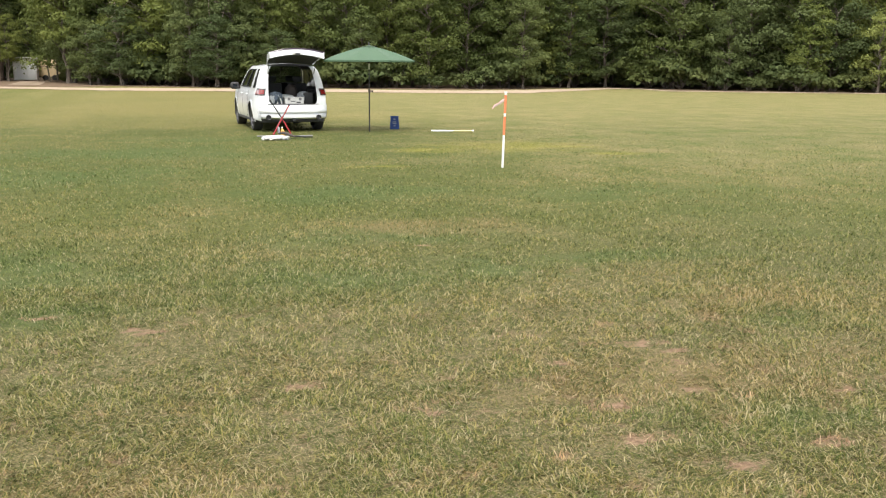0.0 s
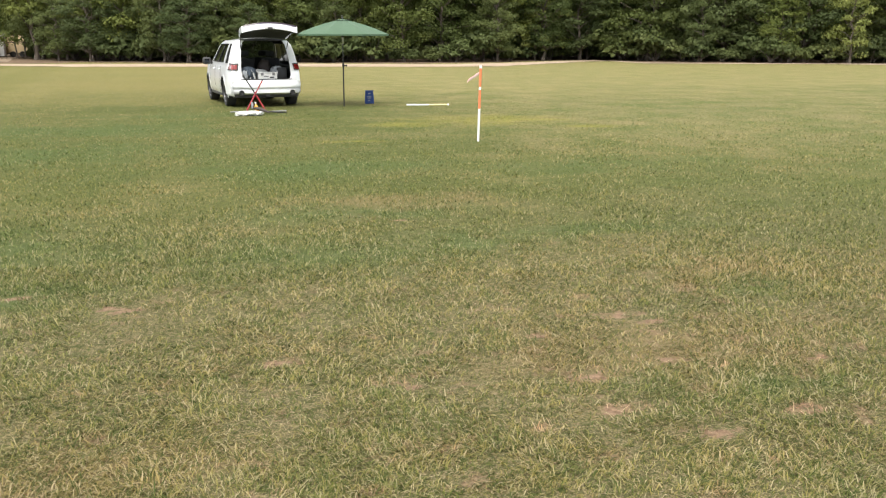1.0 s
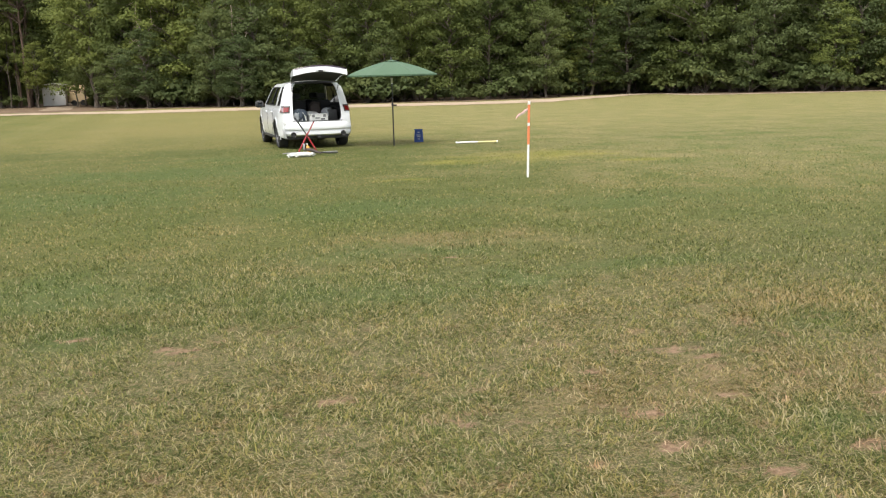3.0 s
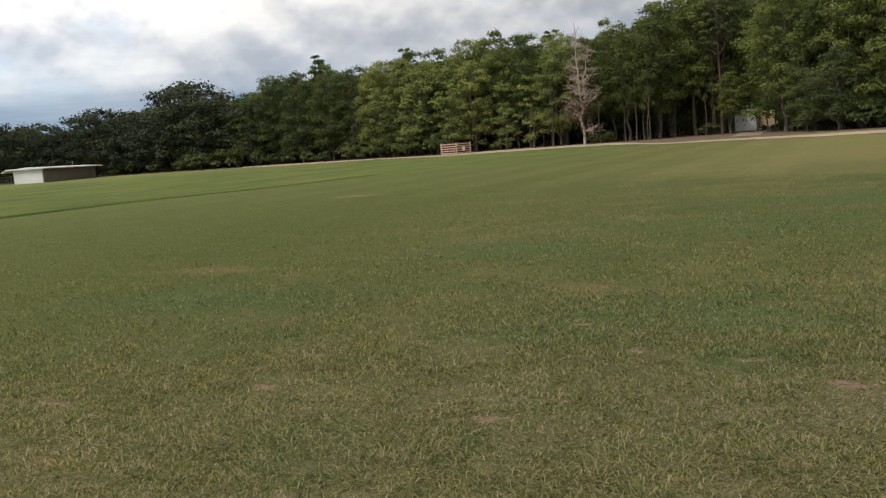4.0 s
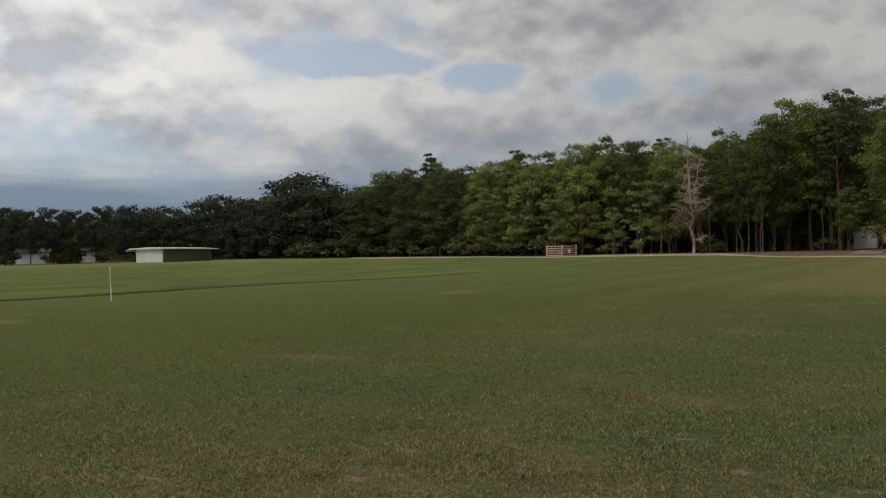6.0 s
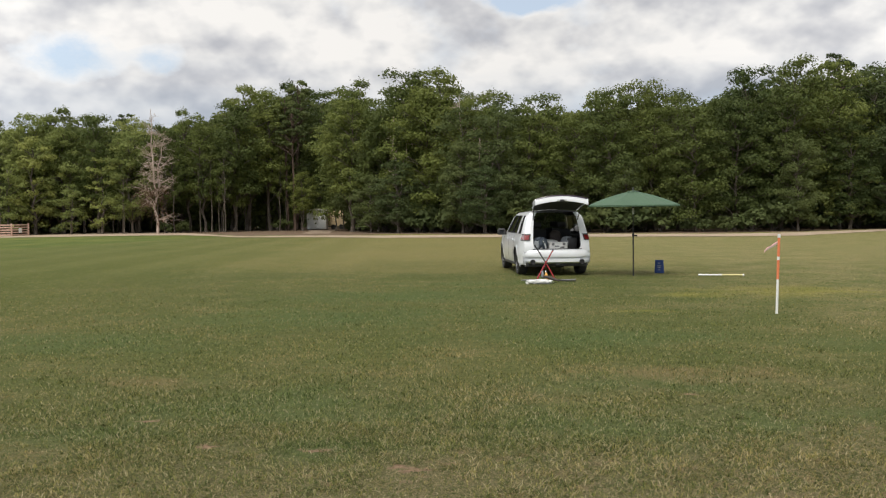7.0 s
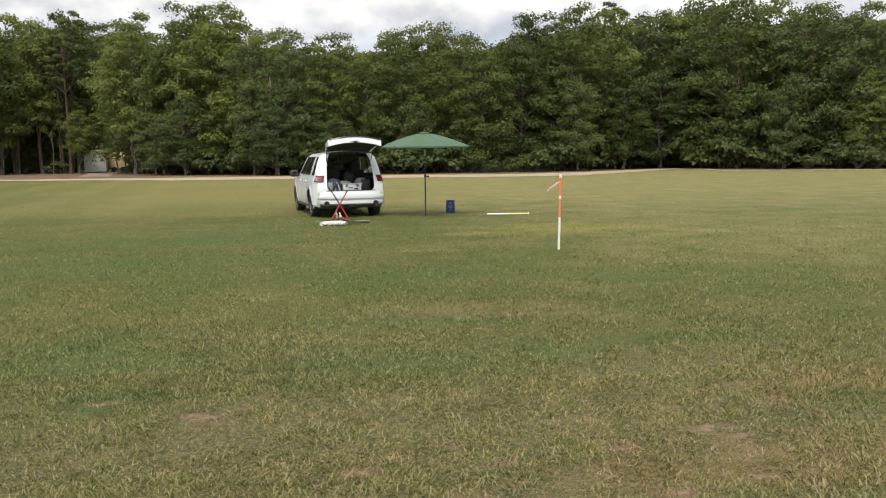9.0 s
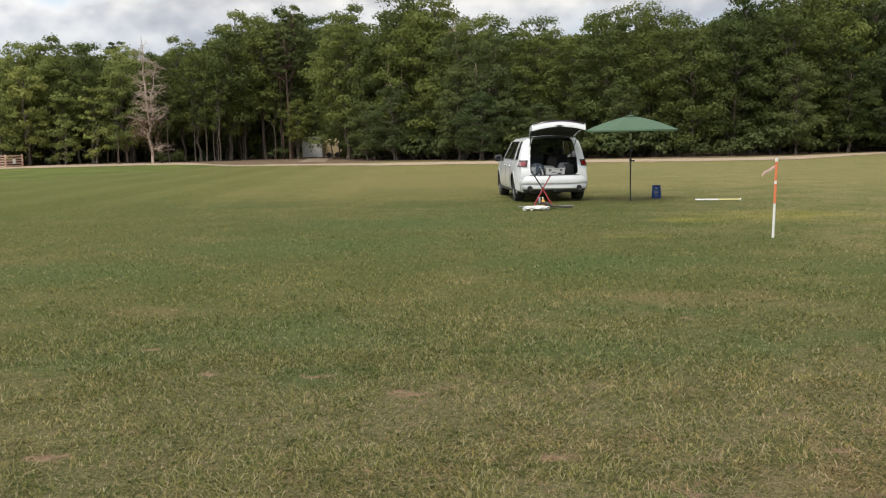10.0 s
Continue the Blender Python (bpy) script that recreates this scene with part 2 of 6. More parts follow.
    lane = s.math("MULTIPLY", s.ramp(s.math("MULTIPLY_ADD", lane, 0.5, 0.5), [(0.45, 0.0), (0.8, 1.0)]), s.math("MULTIPLY", s.ramp(s.math("MULTIPLY", y, 0.02), [(0.46, 0.0), (0.60, 0.13)]), s.ramp(s.math("MULTIPLY_ADD", x, -0.02, 0.3), [(0.30, 0.0), (0.45, 1.0), (0.75, 0.6), (0.9, 0.0)])))
    col = s.mix(lane, col, (0.33, 0.285, 0.13))

    # the sunlit far side of the field, its light painted into the turf
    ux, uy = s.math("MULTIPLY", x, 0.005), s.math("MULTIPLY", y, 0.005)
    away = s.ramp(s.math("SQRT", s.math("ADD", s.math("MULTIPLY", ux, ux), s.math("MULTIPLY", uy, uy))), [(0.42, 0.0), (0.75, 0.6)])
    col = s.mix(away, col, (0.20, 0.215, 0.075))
    # the east side has faded to pale straw-green
    east = s.math("MULTIPLY", s.ramp(s.math("MULTIPLY_ADD", s.math("ADD", x, s.math("MULTIPLY", mid, 6.0)), 0.06, 0.0), [(0.38, 0.0), (0.85, 1.0)]), s.ramp(s.math("MULTIPLY", y, 0.02), [(0.15, 0.0), (0.34, 0.50), (1.0, 0.42)]))
    col = s.mix(east, col, s.mix(s.ramp(mid, [(0.36, 0.0), (0.62, 1.0)]), (0.20, 0.215, 0.082), (0.335, 0.285, 0.145)))
    # tufts: small specks all over, pale ones and dark painted tuft shadows
    tuft = s.noise(15.0, 5, 0.8, pos, shift=(4, 9, 1))
    col = s.mix(s.ramp(tuft, [(0.37, 0.9), (0.48, 0.0)]), col, (0.058, 0.078, 0.016))
    col = s.mix(s.ramp(tuft, [(0.54, 0.0), (0.68, 0.42)]), col, (0.25, 0.23, 0.085))

    def spots(rows, edge, scale):
        total = None
        wob = s.math("MULTIPLY", s.math("SUBTRACT", s.noise(scale, 4, 0.7, pos, shift=(1, 5, 2)), 0.5), edge)
        for px, py, rx, ry in rows:
            dx = s.math("DIVIDE", s.math("SUBTRACT", x, px), rx)
            dy = s.math("DIVIDE", s.math("SUBTRACT", y, py), ry)
            r = s.math("SQRT", s.math("ADD", s.math("MULTIPLY", dx, dx), s.math("MULTIPLY", dy, dy)))
            total = r if total is None else s.math("MINIMUM", total, r)
        return s.math("ADD", total, wob)

    col = s.mix(s.ramp(spots(GREEN, 2.6, 0.9), [(0.15, 0.62), (1.25, 0.0)]), col, s.mix(tuft, (0.050, 0.088, 0.022), (0.115, 0.160, 0.055)))
    col = s.mix(s.ramp(spots(YELLOW, 2.8, 0.7), [(0.1, 0.55), (1.3, 0.0)]), col, (0.27, 0.255, 0.05))
    col = s.mix(s.ramp(spots(WORN, 3.4, 1.6), [(0.1, 0.36), (1.2, 0.0)]), col, (0.27, 0.19, 0.10))
    soil = s.mix(s.ramp(s.noise(22.0, 5, 0.75, pos), [(0.35, 0.0), (0.62, 1.0)]), (0.16, 0.100, 0.064), (0.37, 0.245, 0.165))
    col = s.mix(s.ramp(spots(BARE, 5.5, 9.0), [(0.2, 0.9), (1.6, 0.0)]), col, soil)
    scuff = s.noise(3.4, 6, 0.75, pos, shift=(11, 2, 0))
    vx, vy = s.math("MULTIPLY", s.math("SUBTRACT", x, 2.0), 0.11), s.math("MULTIPLY", y, 0.11)
    trod = s.ramp(s.math("SQRT", s.math("ADD", s.math("MULTIPLY", vx, vx), s.math("MULTIPLY", vy, vy))), [(0.5, 1.0), (1.0, 0.12)])
    col = s.mix(s.math("MULTIPLY", trod, s.ramp(scuff, [(0.55, 0.0), (0.68, 0.8)])), col, soil)
    # turf colour lightened westward for ground outside a cloud's shadow
    west = s.ramp(s.math("MULTIPLY", x, -0.02), [(0.26, 0.0), (0.7, 0.5)])
    col = s.mix(west, col, s.mix(mid, (0.105, 0.140, 0.036), (0.205, 0.215, 0.072)))
    # the unmown side of the mowing line
    line = s.math("ADD", s.math("SUBTRACT", s.math("MULTIPLY_ADD", y, 0.207, -37.7), x), broad)
    lush = s.math("MULTIPLY", s.ramp(line, [(0.0, 0.0), (0.5, 1.0)]), 0.8)
    col = s.mix(lush, col, s.mix(s.ramp(s.noise(0.35, 4, 0.65, pos, stretch=(0.8, 0.4, 1)), [(0.32, 0.0), (0.68, 1.0)]), (0.064, 0.105, 0.022), (0.175, 0.190, 0.050)))
    # sunlit strip at the far end of the field, painted as paler turf
    sun_paled = s.math("MULTIPLY", s.ramp(s.math("SQRT", s.math("ADD", s.math("MULTIPLY", ux, ux), s.math("MULTIPLY", uy, uy))), [(0.50, 0.0), (0.72, 0.55)]), s.ramp(s.math("MULTIPLY_ADD", x, -0.01, 0.0), [(0.2, 0.0), (0.5, 1.0)]))
    col = s.mix(sun_paled, col, (0.255, 0.265, 0.098))
    return col, small, fine


def turf():
    s = Shade("mown_turf")
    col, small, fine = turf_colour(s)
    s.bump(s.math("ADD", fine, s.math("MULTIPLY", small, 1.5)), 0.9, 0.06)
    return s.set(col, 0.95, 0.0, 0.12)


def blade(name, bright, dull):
    """Grass blades; bright: straw-coloured share, dull: share darkened to paint shade between blades."""
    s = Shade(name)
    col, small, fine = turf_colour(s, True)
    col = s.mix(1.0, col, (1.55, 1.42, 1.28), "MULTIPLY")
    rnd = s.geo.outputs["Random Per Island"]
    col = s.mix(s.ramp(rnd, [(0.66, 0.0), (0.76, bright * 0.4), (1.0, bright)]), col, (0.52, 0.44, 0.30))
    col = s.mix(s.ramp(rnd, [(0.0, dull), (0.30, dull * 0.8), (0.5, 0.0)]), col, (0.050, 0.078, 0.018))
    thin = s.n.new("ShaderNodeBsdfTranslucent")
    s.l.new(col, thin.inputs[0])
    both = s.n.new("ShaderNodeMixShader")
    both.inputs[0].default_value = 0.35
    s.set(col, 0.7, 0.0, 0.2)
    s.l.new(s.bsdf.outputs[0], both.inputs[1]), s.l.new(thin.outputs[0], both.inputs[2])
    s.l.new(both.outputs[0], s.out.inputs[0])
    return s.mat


def leaf(name, dark, light, warm, spread=0.5):
    s = Shade(name)
    rnd = s.geo.outputs["Random Per Island"]
    big = s.noise(0.55, 3, 0.6, s.tex.outputs["Object"])
    col = s.mix(s.math("MULTIPLY_ADD", big, 0.9, s.math("MULTIPLY_ADD", rnd, 0.20, -0.06), True), dark, light)
    col = s.mix(s.math("MULTIPLY", s.info.outputs["Random"], 0.5), col, warm)
    shift = s.math("FRACT", s.math("MULTIPLY", s.info.outputs["Random"], 7.31))
    col = s.mix(1.0, col, s.mix(shift, (spread, spread + 0.05, spread + 0.08), (1.16, 1.12, 1.04)), "MULTIPLY")
    thin = s.n.new("ShaderNodeBsdfTranslucent")
    s.l.new(col, thin.inputs[0])
    both = s.n.new("ShaderNodeMixShader")
    both.inputs[0].default_value = 0.36
    s.set(col, 0.6, 0.0, 0.2)
    s.l.new(s.bsdf.outputs[0], both.inputs[1]), s.l.new(thin.outputs[0], both.inputs[2])
    s.l.new(both.outputs[0], s.out.inputs[0])
    return s.mat


def bark(name, a, b):
    s = Shade(name)
    where = s.tex.outputs["Object"]
    rib = s.noise(9.0, 5, 0.65, where, stretch=(1, 1, 0.16))
    s.bump(rib, 0.8, 0.05)
    return s.set(s.mix(s.ramp(rib, [(0.35, 0.0), (0.65, 1.0)]), a, b), 0.9, 0.0, 0.2)


def ground_mix(name, stops, scale):
    s = Shade(name)
    a, b = s.noise(scale, 6, 0.7), s.noise(scale * 9, 4, 0.7)
    f = s.math("ADD", s.math("MULTIPLY", a, 0.7), s.math("MULTIPLY", b, 0.3))
    s.bump(b, 0.6, 0.05)
    return s.set(s.ramp(f, stops), 0.95, 0.0, 0.15)


def glass(name, tint, rough=0.02, clear=0.25):
    """Tinted car glass: a dark pane that mirrors the sky and lets a little light through."""
    s = Shade(name)
    s.set(tint, rough, 0.0, 0.6)
    s.bsdf.inputs["Transmission Weight"].default_value = clear
    s.bsdf.inputs["IOR"].default_value = 1.45
    return s.mat


def lens(name, colour):
    s = Shade(name)
    ribs = s.noise(55.0, 2, 0.5, s.tex.outputs["Object"], stretch=(1, 1, 0.2))
    s.bsdf.inputs["Coat Weight"].default_value = 1.0
    return s.set(s.mix(ribs, colour, tuple(c * 0.45 for c in colour)), 0.15, 0.0, 0.6)


# Far blades: same grass, less straw tone, a little more painted shade.
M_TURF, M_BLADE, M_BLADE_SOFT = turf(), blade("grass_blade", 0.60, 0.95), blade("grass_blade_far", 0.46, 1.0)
# Darkened to paint the shadow at the step from mown to unmown grass.
M_LONG = leaf("shaded_long_grass_blade", (0.064, 0.096, 0.020), (0.105, 0.138, 0.032), (0.10, 0.135, 0.032), 0.9)
M_LEAF = leaf("oak_leaf", (0.056, 0.088, 0.022), (0.185, 0.218, 0.062), (0.190, 0.212, 0.054))
# Darker copy of the oak leaf: the wood's deep shade painted into it.
M_LEAF_SHADY = leaf("shaded_oak_leaf", (0.046, 0.070, 0.024), (0.140, 0.172, 0.062), (0.142, 0.164, 0.058), 0.75)
# Cloud shadow and a bluish haze are put into this leaf colour.
M_LEAF_FAR = leaf("cloud_shaded_far_leaf", (0.037, 0.049, 0.031), (0.060, 0.074, 0.041), (0.060, 0.074, 0.039), 0.75)
# Colour lifted to paint a pale veil over the wood's dark depth.
M_LEAF_DEEP = leaf("veil_lifted_leaf", (0.070, 0.095, 0.034), (0.17, 0.20, 0.075), (0.16, 0.18, 0.07))
# Light green of the saplings; on grown edge trees it paints sunlit foliage.
M_LEAF_LIGHT = leaf("sapling_and_sunlit_leaf", (0.115, 0.150, 0.042), (0.285, 0.315, 0.098), (0.29, 0.305, 0.092), 0.88)
M_NEEDLE = leaf("pine_needle", (0.055, 0.080, 0.028), (0.14, 0.17, 0.06), (0.14, 0.165, 0.055))
M_RUST_LEAF = leaf("withered_leaf", (0.16, 0.085, 0.05), (0.30, 0.19, 0.12), (0.26, 0.17, 0.12))
M_BARK = bark("oak_bark", (0.055, 0.045, 0.035), (0.16, 0.135, 0.11))
M_PINE_BARK = bark("pine_bark", (0.06, 0.042, 0.033), (0.17, 0.122, 0.095))
M_DEADWOOD = bark("dead_wood", (0.30, 0.225, 0.18), (0.54, 0.45, 0.385))
M_SAND = ground_mix("sandy_track", [(0.3, (0.25, 0.185, 0.125)), (0.5, (0.38, 0.295, 0.215)), (0.7, (0.47, 0.385, 0.30))], 0.5)
M_DRIVE = ground_mix("worn_drive", [(0.3, (0.14, 0.10, 0.07)), (0.5, (0.26, 0.20, 0.145)), (0.7, (0.38, 0.30, 0.22))], 0.7)
M_LITTER = ground_mix("leaf_litter", [(0.3, (0.07, 0.05, 0.035)), (0.5, (0.15, 0.105, 0.07)), (0.75, (0.26, 0.19, 0.125))], 0.6)
M_PAINT = surface("white_car_paint", (0.78, 0.80, 0.84), (0.82, 0.84, 0.87), 1.5, 0.3, 0, 0, 6, 0.5, 0.9)
M_TRIM = surface("black_plastic", (0.018, 0.018, 0.019), (0.035, 0.035, 0.036), 8, 0.55)
M_RUBBER = surface("tyre_rubber", (0.016, 0.016, 0.016), (0.035, 0.034, 0.032), 9, 0.8, 0, 0.3)
M_ALLOY = surface("grey_alloy", (0.10, 0.10, 0.105), (0.20, 0.20, 0.205), 9, 0.3, 1.0)
M_GLASS = glass("tinted_glass", (0.006, 0.007, 0.008), 0.05, 0.04)
M_SCREEN = glass("clear_windscreen", (0.03, 0.035, 0.033), 0.01, 0.95)
M_SCREEN.node_tree.nodes["Principled BSDF"].inputs["IOR"].default_value = 1.02
M_PLUM = surface("dark_plum_gloss", (0.030, 0.018, 0.034), (0.06, 0.04, 0.065), 3, 0.15)
M_PALEBLUE = surface("pale_blue_siding", (0.72, 0.77, 0.86), (0.80, 0.84, 0.90), 0.6, 0.7, 0, 0.1, 12)
M_DARKSHINGLE = surface("dark_shingle", (0.035, 0.034, 0.032), (0.07, 0.066, 0.06), 0.9, 0.9, 0, 0.3, 9)
M_RED = lens("red_lens", (0.27, 0.012, 0.012))
M_CLEAR = lens("clear_lens", (0.75, 0.75, 0.74))
M_LINER = surface("dark_trim_cloth", (0.020, 0.020, 0.022), (0.045, 0.045, 0.047), 6, 0.9)
M_CANVAS = surface("green_canvas", (0.052, 0.100, 0.058), (0.073, 0.133, 0.078), 1.6, 0.75, 0, 0.15, 220)
M_POLE = surface("black_steel", (0.014, 0.014, 0.015), (0.030, 0.030, 0.030), 12, 0.4)
M_WHITE = surface("white_plastic", (0.66, 0.66, 0.64), (0.80, 0.80, 0.78), 5, 0.5)
M_ORANGE = surface("orange_tape", (0.62, 0.15, 0.055), (0.75, 0.23, 0.10), 7, 0.55)
M_YELLOW = surface("yellow_tape", (0.56, 0.50, 0.20), (0.68, 0.62, 0.32), 7, 0.55)
M_SOCK_ORANGE = surface("dirty_orange_nylon", (0.15, 0.060, 0.034), (0.29, 0.125, 0.072), 5, 0.8)
M_SOCK_PALE = surface("dirty_pale_nylon", (0.30, 0.25, 0.19), (0.48, 0.42, 0.34), 5, 0.8)
M_PINK = surface("faded_ribbon", (0.74, 0.36, 0.40), (0.84, 0.60, 0.58), 9, 0.8)
M_REDPAINT = surface("red_enamel", (0.28, 0.014, 0.022), (0.36, 0.03, 0.038), 9, 0.4)
M_BLUE = surface("blue_fabric", (0.012, 0.032, 0.135), (0.022, 0.058, 0.20), 8, 0.8)
M_GREYCLOTH = surface("grey_cloth", (0.16, 0.18, 0.20), (0.40, 0.42, 0.44), 6, 0.9)
M_BLUECLOTH = surface("blue_grey_cloth", (0.022, 0.030, 0.045), (0.09, 0.115, 0.15), 6, 0.9)
M_BROWN = surface("brown_leather", (0.030, 0.022, 0.019), (0.065, 0.050, 0.042), 6, 0.7)
M_CARBON = surface("grey_tube", (0.14, 0.14, 0.145), (0.26, 0.26, 0.265), 12, 0.45)
M_FENCE = surface("weathered_red_wood", (0.38, 0.23, 0.165), (0.56, 0.40, 0.315), 3, 0.85, 0, 0.3, 30)
M_SIDING = surface("white_siding", (0.60, 0.61, 0.60), (0.76, 0.76, 0.74), 0.6, 0.7, 0, 0.1, 12)
M_BOARD = surface("brown_boards", (0.10, 0.075, 0.058), (0.19, 0.15, 0.12), 0.8, 0.85, 0, 0.2, 14)
M_TIN = surface("pale_tin_roof", (0.50, 0.49, 0.46), (0.68, 0.67, 0.64), 0.7, 0.5, 0.0, 0.1, 10)
M_SHINGLE = surface("grey_shingle", (0.14, 0.13, 0.12), (0.24, 0.23, 0.21), 0.9, 0.9, 0, 0.3, 9)
M_TAN = surface("tan_tarpaulin", (0.50, 0.36, 0.20), (0.68, 0.54, 0.34), 0.7, 0.8, 0, 0.2, 8)
M_OCHRE = surface("orange_yellow_plastic", (0.60, 0.30, 0.05), (0.72, 0.40, 0.09), 9, 0.5)


# ---- building helpers ----
def part(name, bm, material, parent=None, label="", smooth=40.0):
    me = bpy.data.meshes.new(name)
    bm.normal_update()
    bm.to_mesh(me)
    bm.free()
    me.materials.append(material)
    if smooth:
        me.shade_smooth()
        me.set_sharp_from_angle(angle=radians(smooth))
    ob = new(name, me)
    ob.parent = parent
    return tagged(ob, label)


def thing(name, m, label, category, group="", kind=""):
    ob = new(name)
    ob.empty_display_size = 0.2
    ob.matrix_world = m
    return tagged(ob, label, category, group, kind)


def box(bm, x0, x1, y0, y1, z0, z1, bevel=0.0, m=None):
    made = bmesh.ops.create_cube(bm, size=1.0)["verts"]
    for v in made:
        v.co = Vector((x0 + (v.co.x + 0.5) * (x1 - x0), y0 + (v.co.y + 0.5) * (y1 - y0), z0 + (v.co.z + 0.5) * (z1 - z0)))
        if m:
            v.co = m @ v.co
    if bevel:
        edges = list({e for v in made for e in v.link_edges})
        bmesh.ops.bevel(bm, geom=edges, offset=bevel, segments=2, profile=0.5, affect="EDGES")
    return bm


def tube(bm, points, radii, seg=8, cap=True):
    """A tapered tube through points."""
    rings = []
    pts = [Vector(p) for p in points]
    for i, p in enumerate(pts):
        way = (pts[min(i + 1, len(pts) - 1)] - pts[max(i - 1, 0)]).normalized()
        side = way.cross(Vector((0, 0, 1)) if abs(way.z) < 0.9 else Vector((1, 0, 0))).normalized()
        up = side.cross(way)
        r = radii[i] if isinstance(radii, (list, tuple)) else radii
        rings.append([bm.verts.new(p + (side * math.cos(2 * math.pi * k / seg) + up * math.sin(2 * math.pi * k / seg)) * r) for k in range(seg)])
    for a, b in zip(rings, rings[1:]):
        for k in range(seg):
            bm.faces.new((a[k], a[(k + 1) % seg], b[(k + 1) % seg], b[k]))
    if cap:
        bm.faces.new(rings[0]), bm.faces.new(list(reversed(rings[-1])))
    return bm


def lathe(bm, profile, m=None, seg=28):
    """Turns (radius, height) round the z axis."""
    rings = []
    for r, h in profile:
        ring = [bm.verts.new((r * math.cos(2 * math.pi * k / seg), r * math.sin(2 * math.pi * k / seg), h)) for k in range(seg)]
        rings.append(ring)
    for a, b in zip(rings, rings[1:]):
        for k in range(seg):
            bm.faces.new((a[k], a[(k + 1) % seg], b[(k + 1) % seg], b[k]))
    if m:
        for ring in rings:
            for v in ring:
                v.co = m @ v.co
    return bm


def sheet(bm, us, vs, fn, skip=None, thick=0.0):
    """A grid of fn(u, v); cells for which skip(u, v) holds are left open."""
    rows = [[bm.verts.new(fn(u, v)) for v in vs] for u in us]
    faces = []
    for i in range(len(us) - 1):
        for j in range(len(vs) - 1):
            if skip and skip((us[i] + us[i + 1]) / 2, (vs[j] + vs[j + 1]) / 2):
                continue
            faces.append(bm.faces.new((rows[i][j], rows[i + 1][j], rows[i + 1][j + 1], rows[i][j + 1])))
    loose = [v for row in rows for v in row if not v.link_faces]
    for v in loose:
        bm.verts.remove(v)
    if thick:
        bm.normal_update()
        bmesh.ops.solidify(bm, geom=faces, thickness=thick)
    return bm


def span(a, b, n):
    return [a + (b - a) * i / n for i in range(n + 1)]


def raw_mesh(name, verts, faces, material, size):
    """A mesh from arrays: faces of one size each."""
    me = bpy.data.meshes.new(name)
    me.vertices.add(len(verts))
    me.vertices.foreach_set("co", np.asarray(verts, dtype=np.float32).ravel())
    count = len(faces)
    me.loops.add(count * size)
    me.loops.foreach_set("vertex_index", np.asarray(faces, dtype=np.int32).ravel())
    me.polygons.add(count)
    me.polygons.foreach_set("loop_start", np.arange(count, dtype=np.int32) * size)
    me.update(calc_edges=True)
    me.materials.append(material)
    return me

# ---- ground ----
def polar(az, d, z=0.0):
    return Vector((d * math.sin(radians(az)), d * math.cos(radians(az)), z))


def curve_at(rows, az):
    return float(np.interp(az, [r[0] for r in rows], [r[1] for r in rows]))


# heading, distance of the wood's edge; heading, angle of its skyline over the eye
EDGE = [(-100, 230), (-78, 212), (-64, 165), (-55, 152), (-46, 152), (-40, 136), (-36, 130), (-30, 118), (-26, 110), (-23, 110), (-17, 106), (-13, 107),
        (-9.5, 112), (-7.6, 132), (-6, 96), (-3.8, 92), (0, 86), (3.5, 83), (9, 82.5), (17, 80.5), (21.4, 85), (23, 90), (26, 95), (28, 94), (30, 88), (34, 86), (40, 86.5), (60, 92)]
SKY = [(-100, 2.7), (-76.5, 2.6), (-71.8, 2.4), (-67.2, 2.7), (-64.3, 2.2), (-61.7, 2.7), (-58.8, 2.4), (-56, 2.2), (-53.6, 2.5), (-50.5, 3.0), (-48.8, 2.0), (-45.3, 3.5),
       (-41.1, 4.5), (-38.4, 4.0), (-36.5, 4.8), (-33.3, 5.3), (-29.8, 5.3), (-28, 5.8), (-24.3, 6.2), (-22.8, 6.6), (-18.6, 6.2), (-15.6, 6.7), (-12.2, 8.3), (-9.2, 8.5),
       (-5.6, 8.7), (-4.1, 7.0), (-2.3, 8.9), (-0.2, 9.0), (1.65, 7.4), (3, 7.7), (6.2, 7.4), (12, 8.0), (14.4, 7.4), (18.6, 8.8), (21, 9.1), (26.5, 8.6), (28.7, 9.4), (32.9, 8.9), (45, 8.8), (60, 8.0)]


def tree_height(az, d, el):
    return (EYE[2] + d * math.tan(radians(el))) * (1.02 if az < -46 else 0.93 if az < -37 else 0.965 if az < -3 else 0.995 if az < 16 else 0.965)


def build_ground():
    bm = bmesh.new()
    ring = [0.0, 2, 4, 7, 11, 16, 24, 36, 55, 80, 120, 180, 300, 600, 1400, 3500]
    seg = 96
    rows = []
    for r in ring:
        rows.append([bm.verts.new((r * math.sin(2 * math.pi * k / seg), r * math.cos(2 * math.pi * k / seg), 0.0)) for k in range(seg)] if r else [bm.verts.new((0, 0, 0))])
    for k in range(seg):
        bm.faces.new((rows[0][0], rows[1][(k + 1) % seg], rows[1][k]))
    for a, b in zip(rows[1:], rows[2:]):
        for k in range(seg):
            bm.faces.new((a[k], a[(k + 1) % seg], b[(k + 1) % seg], b[k]))
    bmesh.ops.recalc_face_normals(bm, faces=bm.faces)
    for f in bm.faces:
        if f.normal.z < 0:
            f.normal_flip()
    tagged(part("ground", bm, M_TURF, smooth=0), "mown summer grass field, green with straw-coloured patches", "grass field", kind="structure")


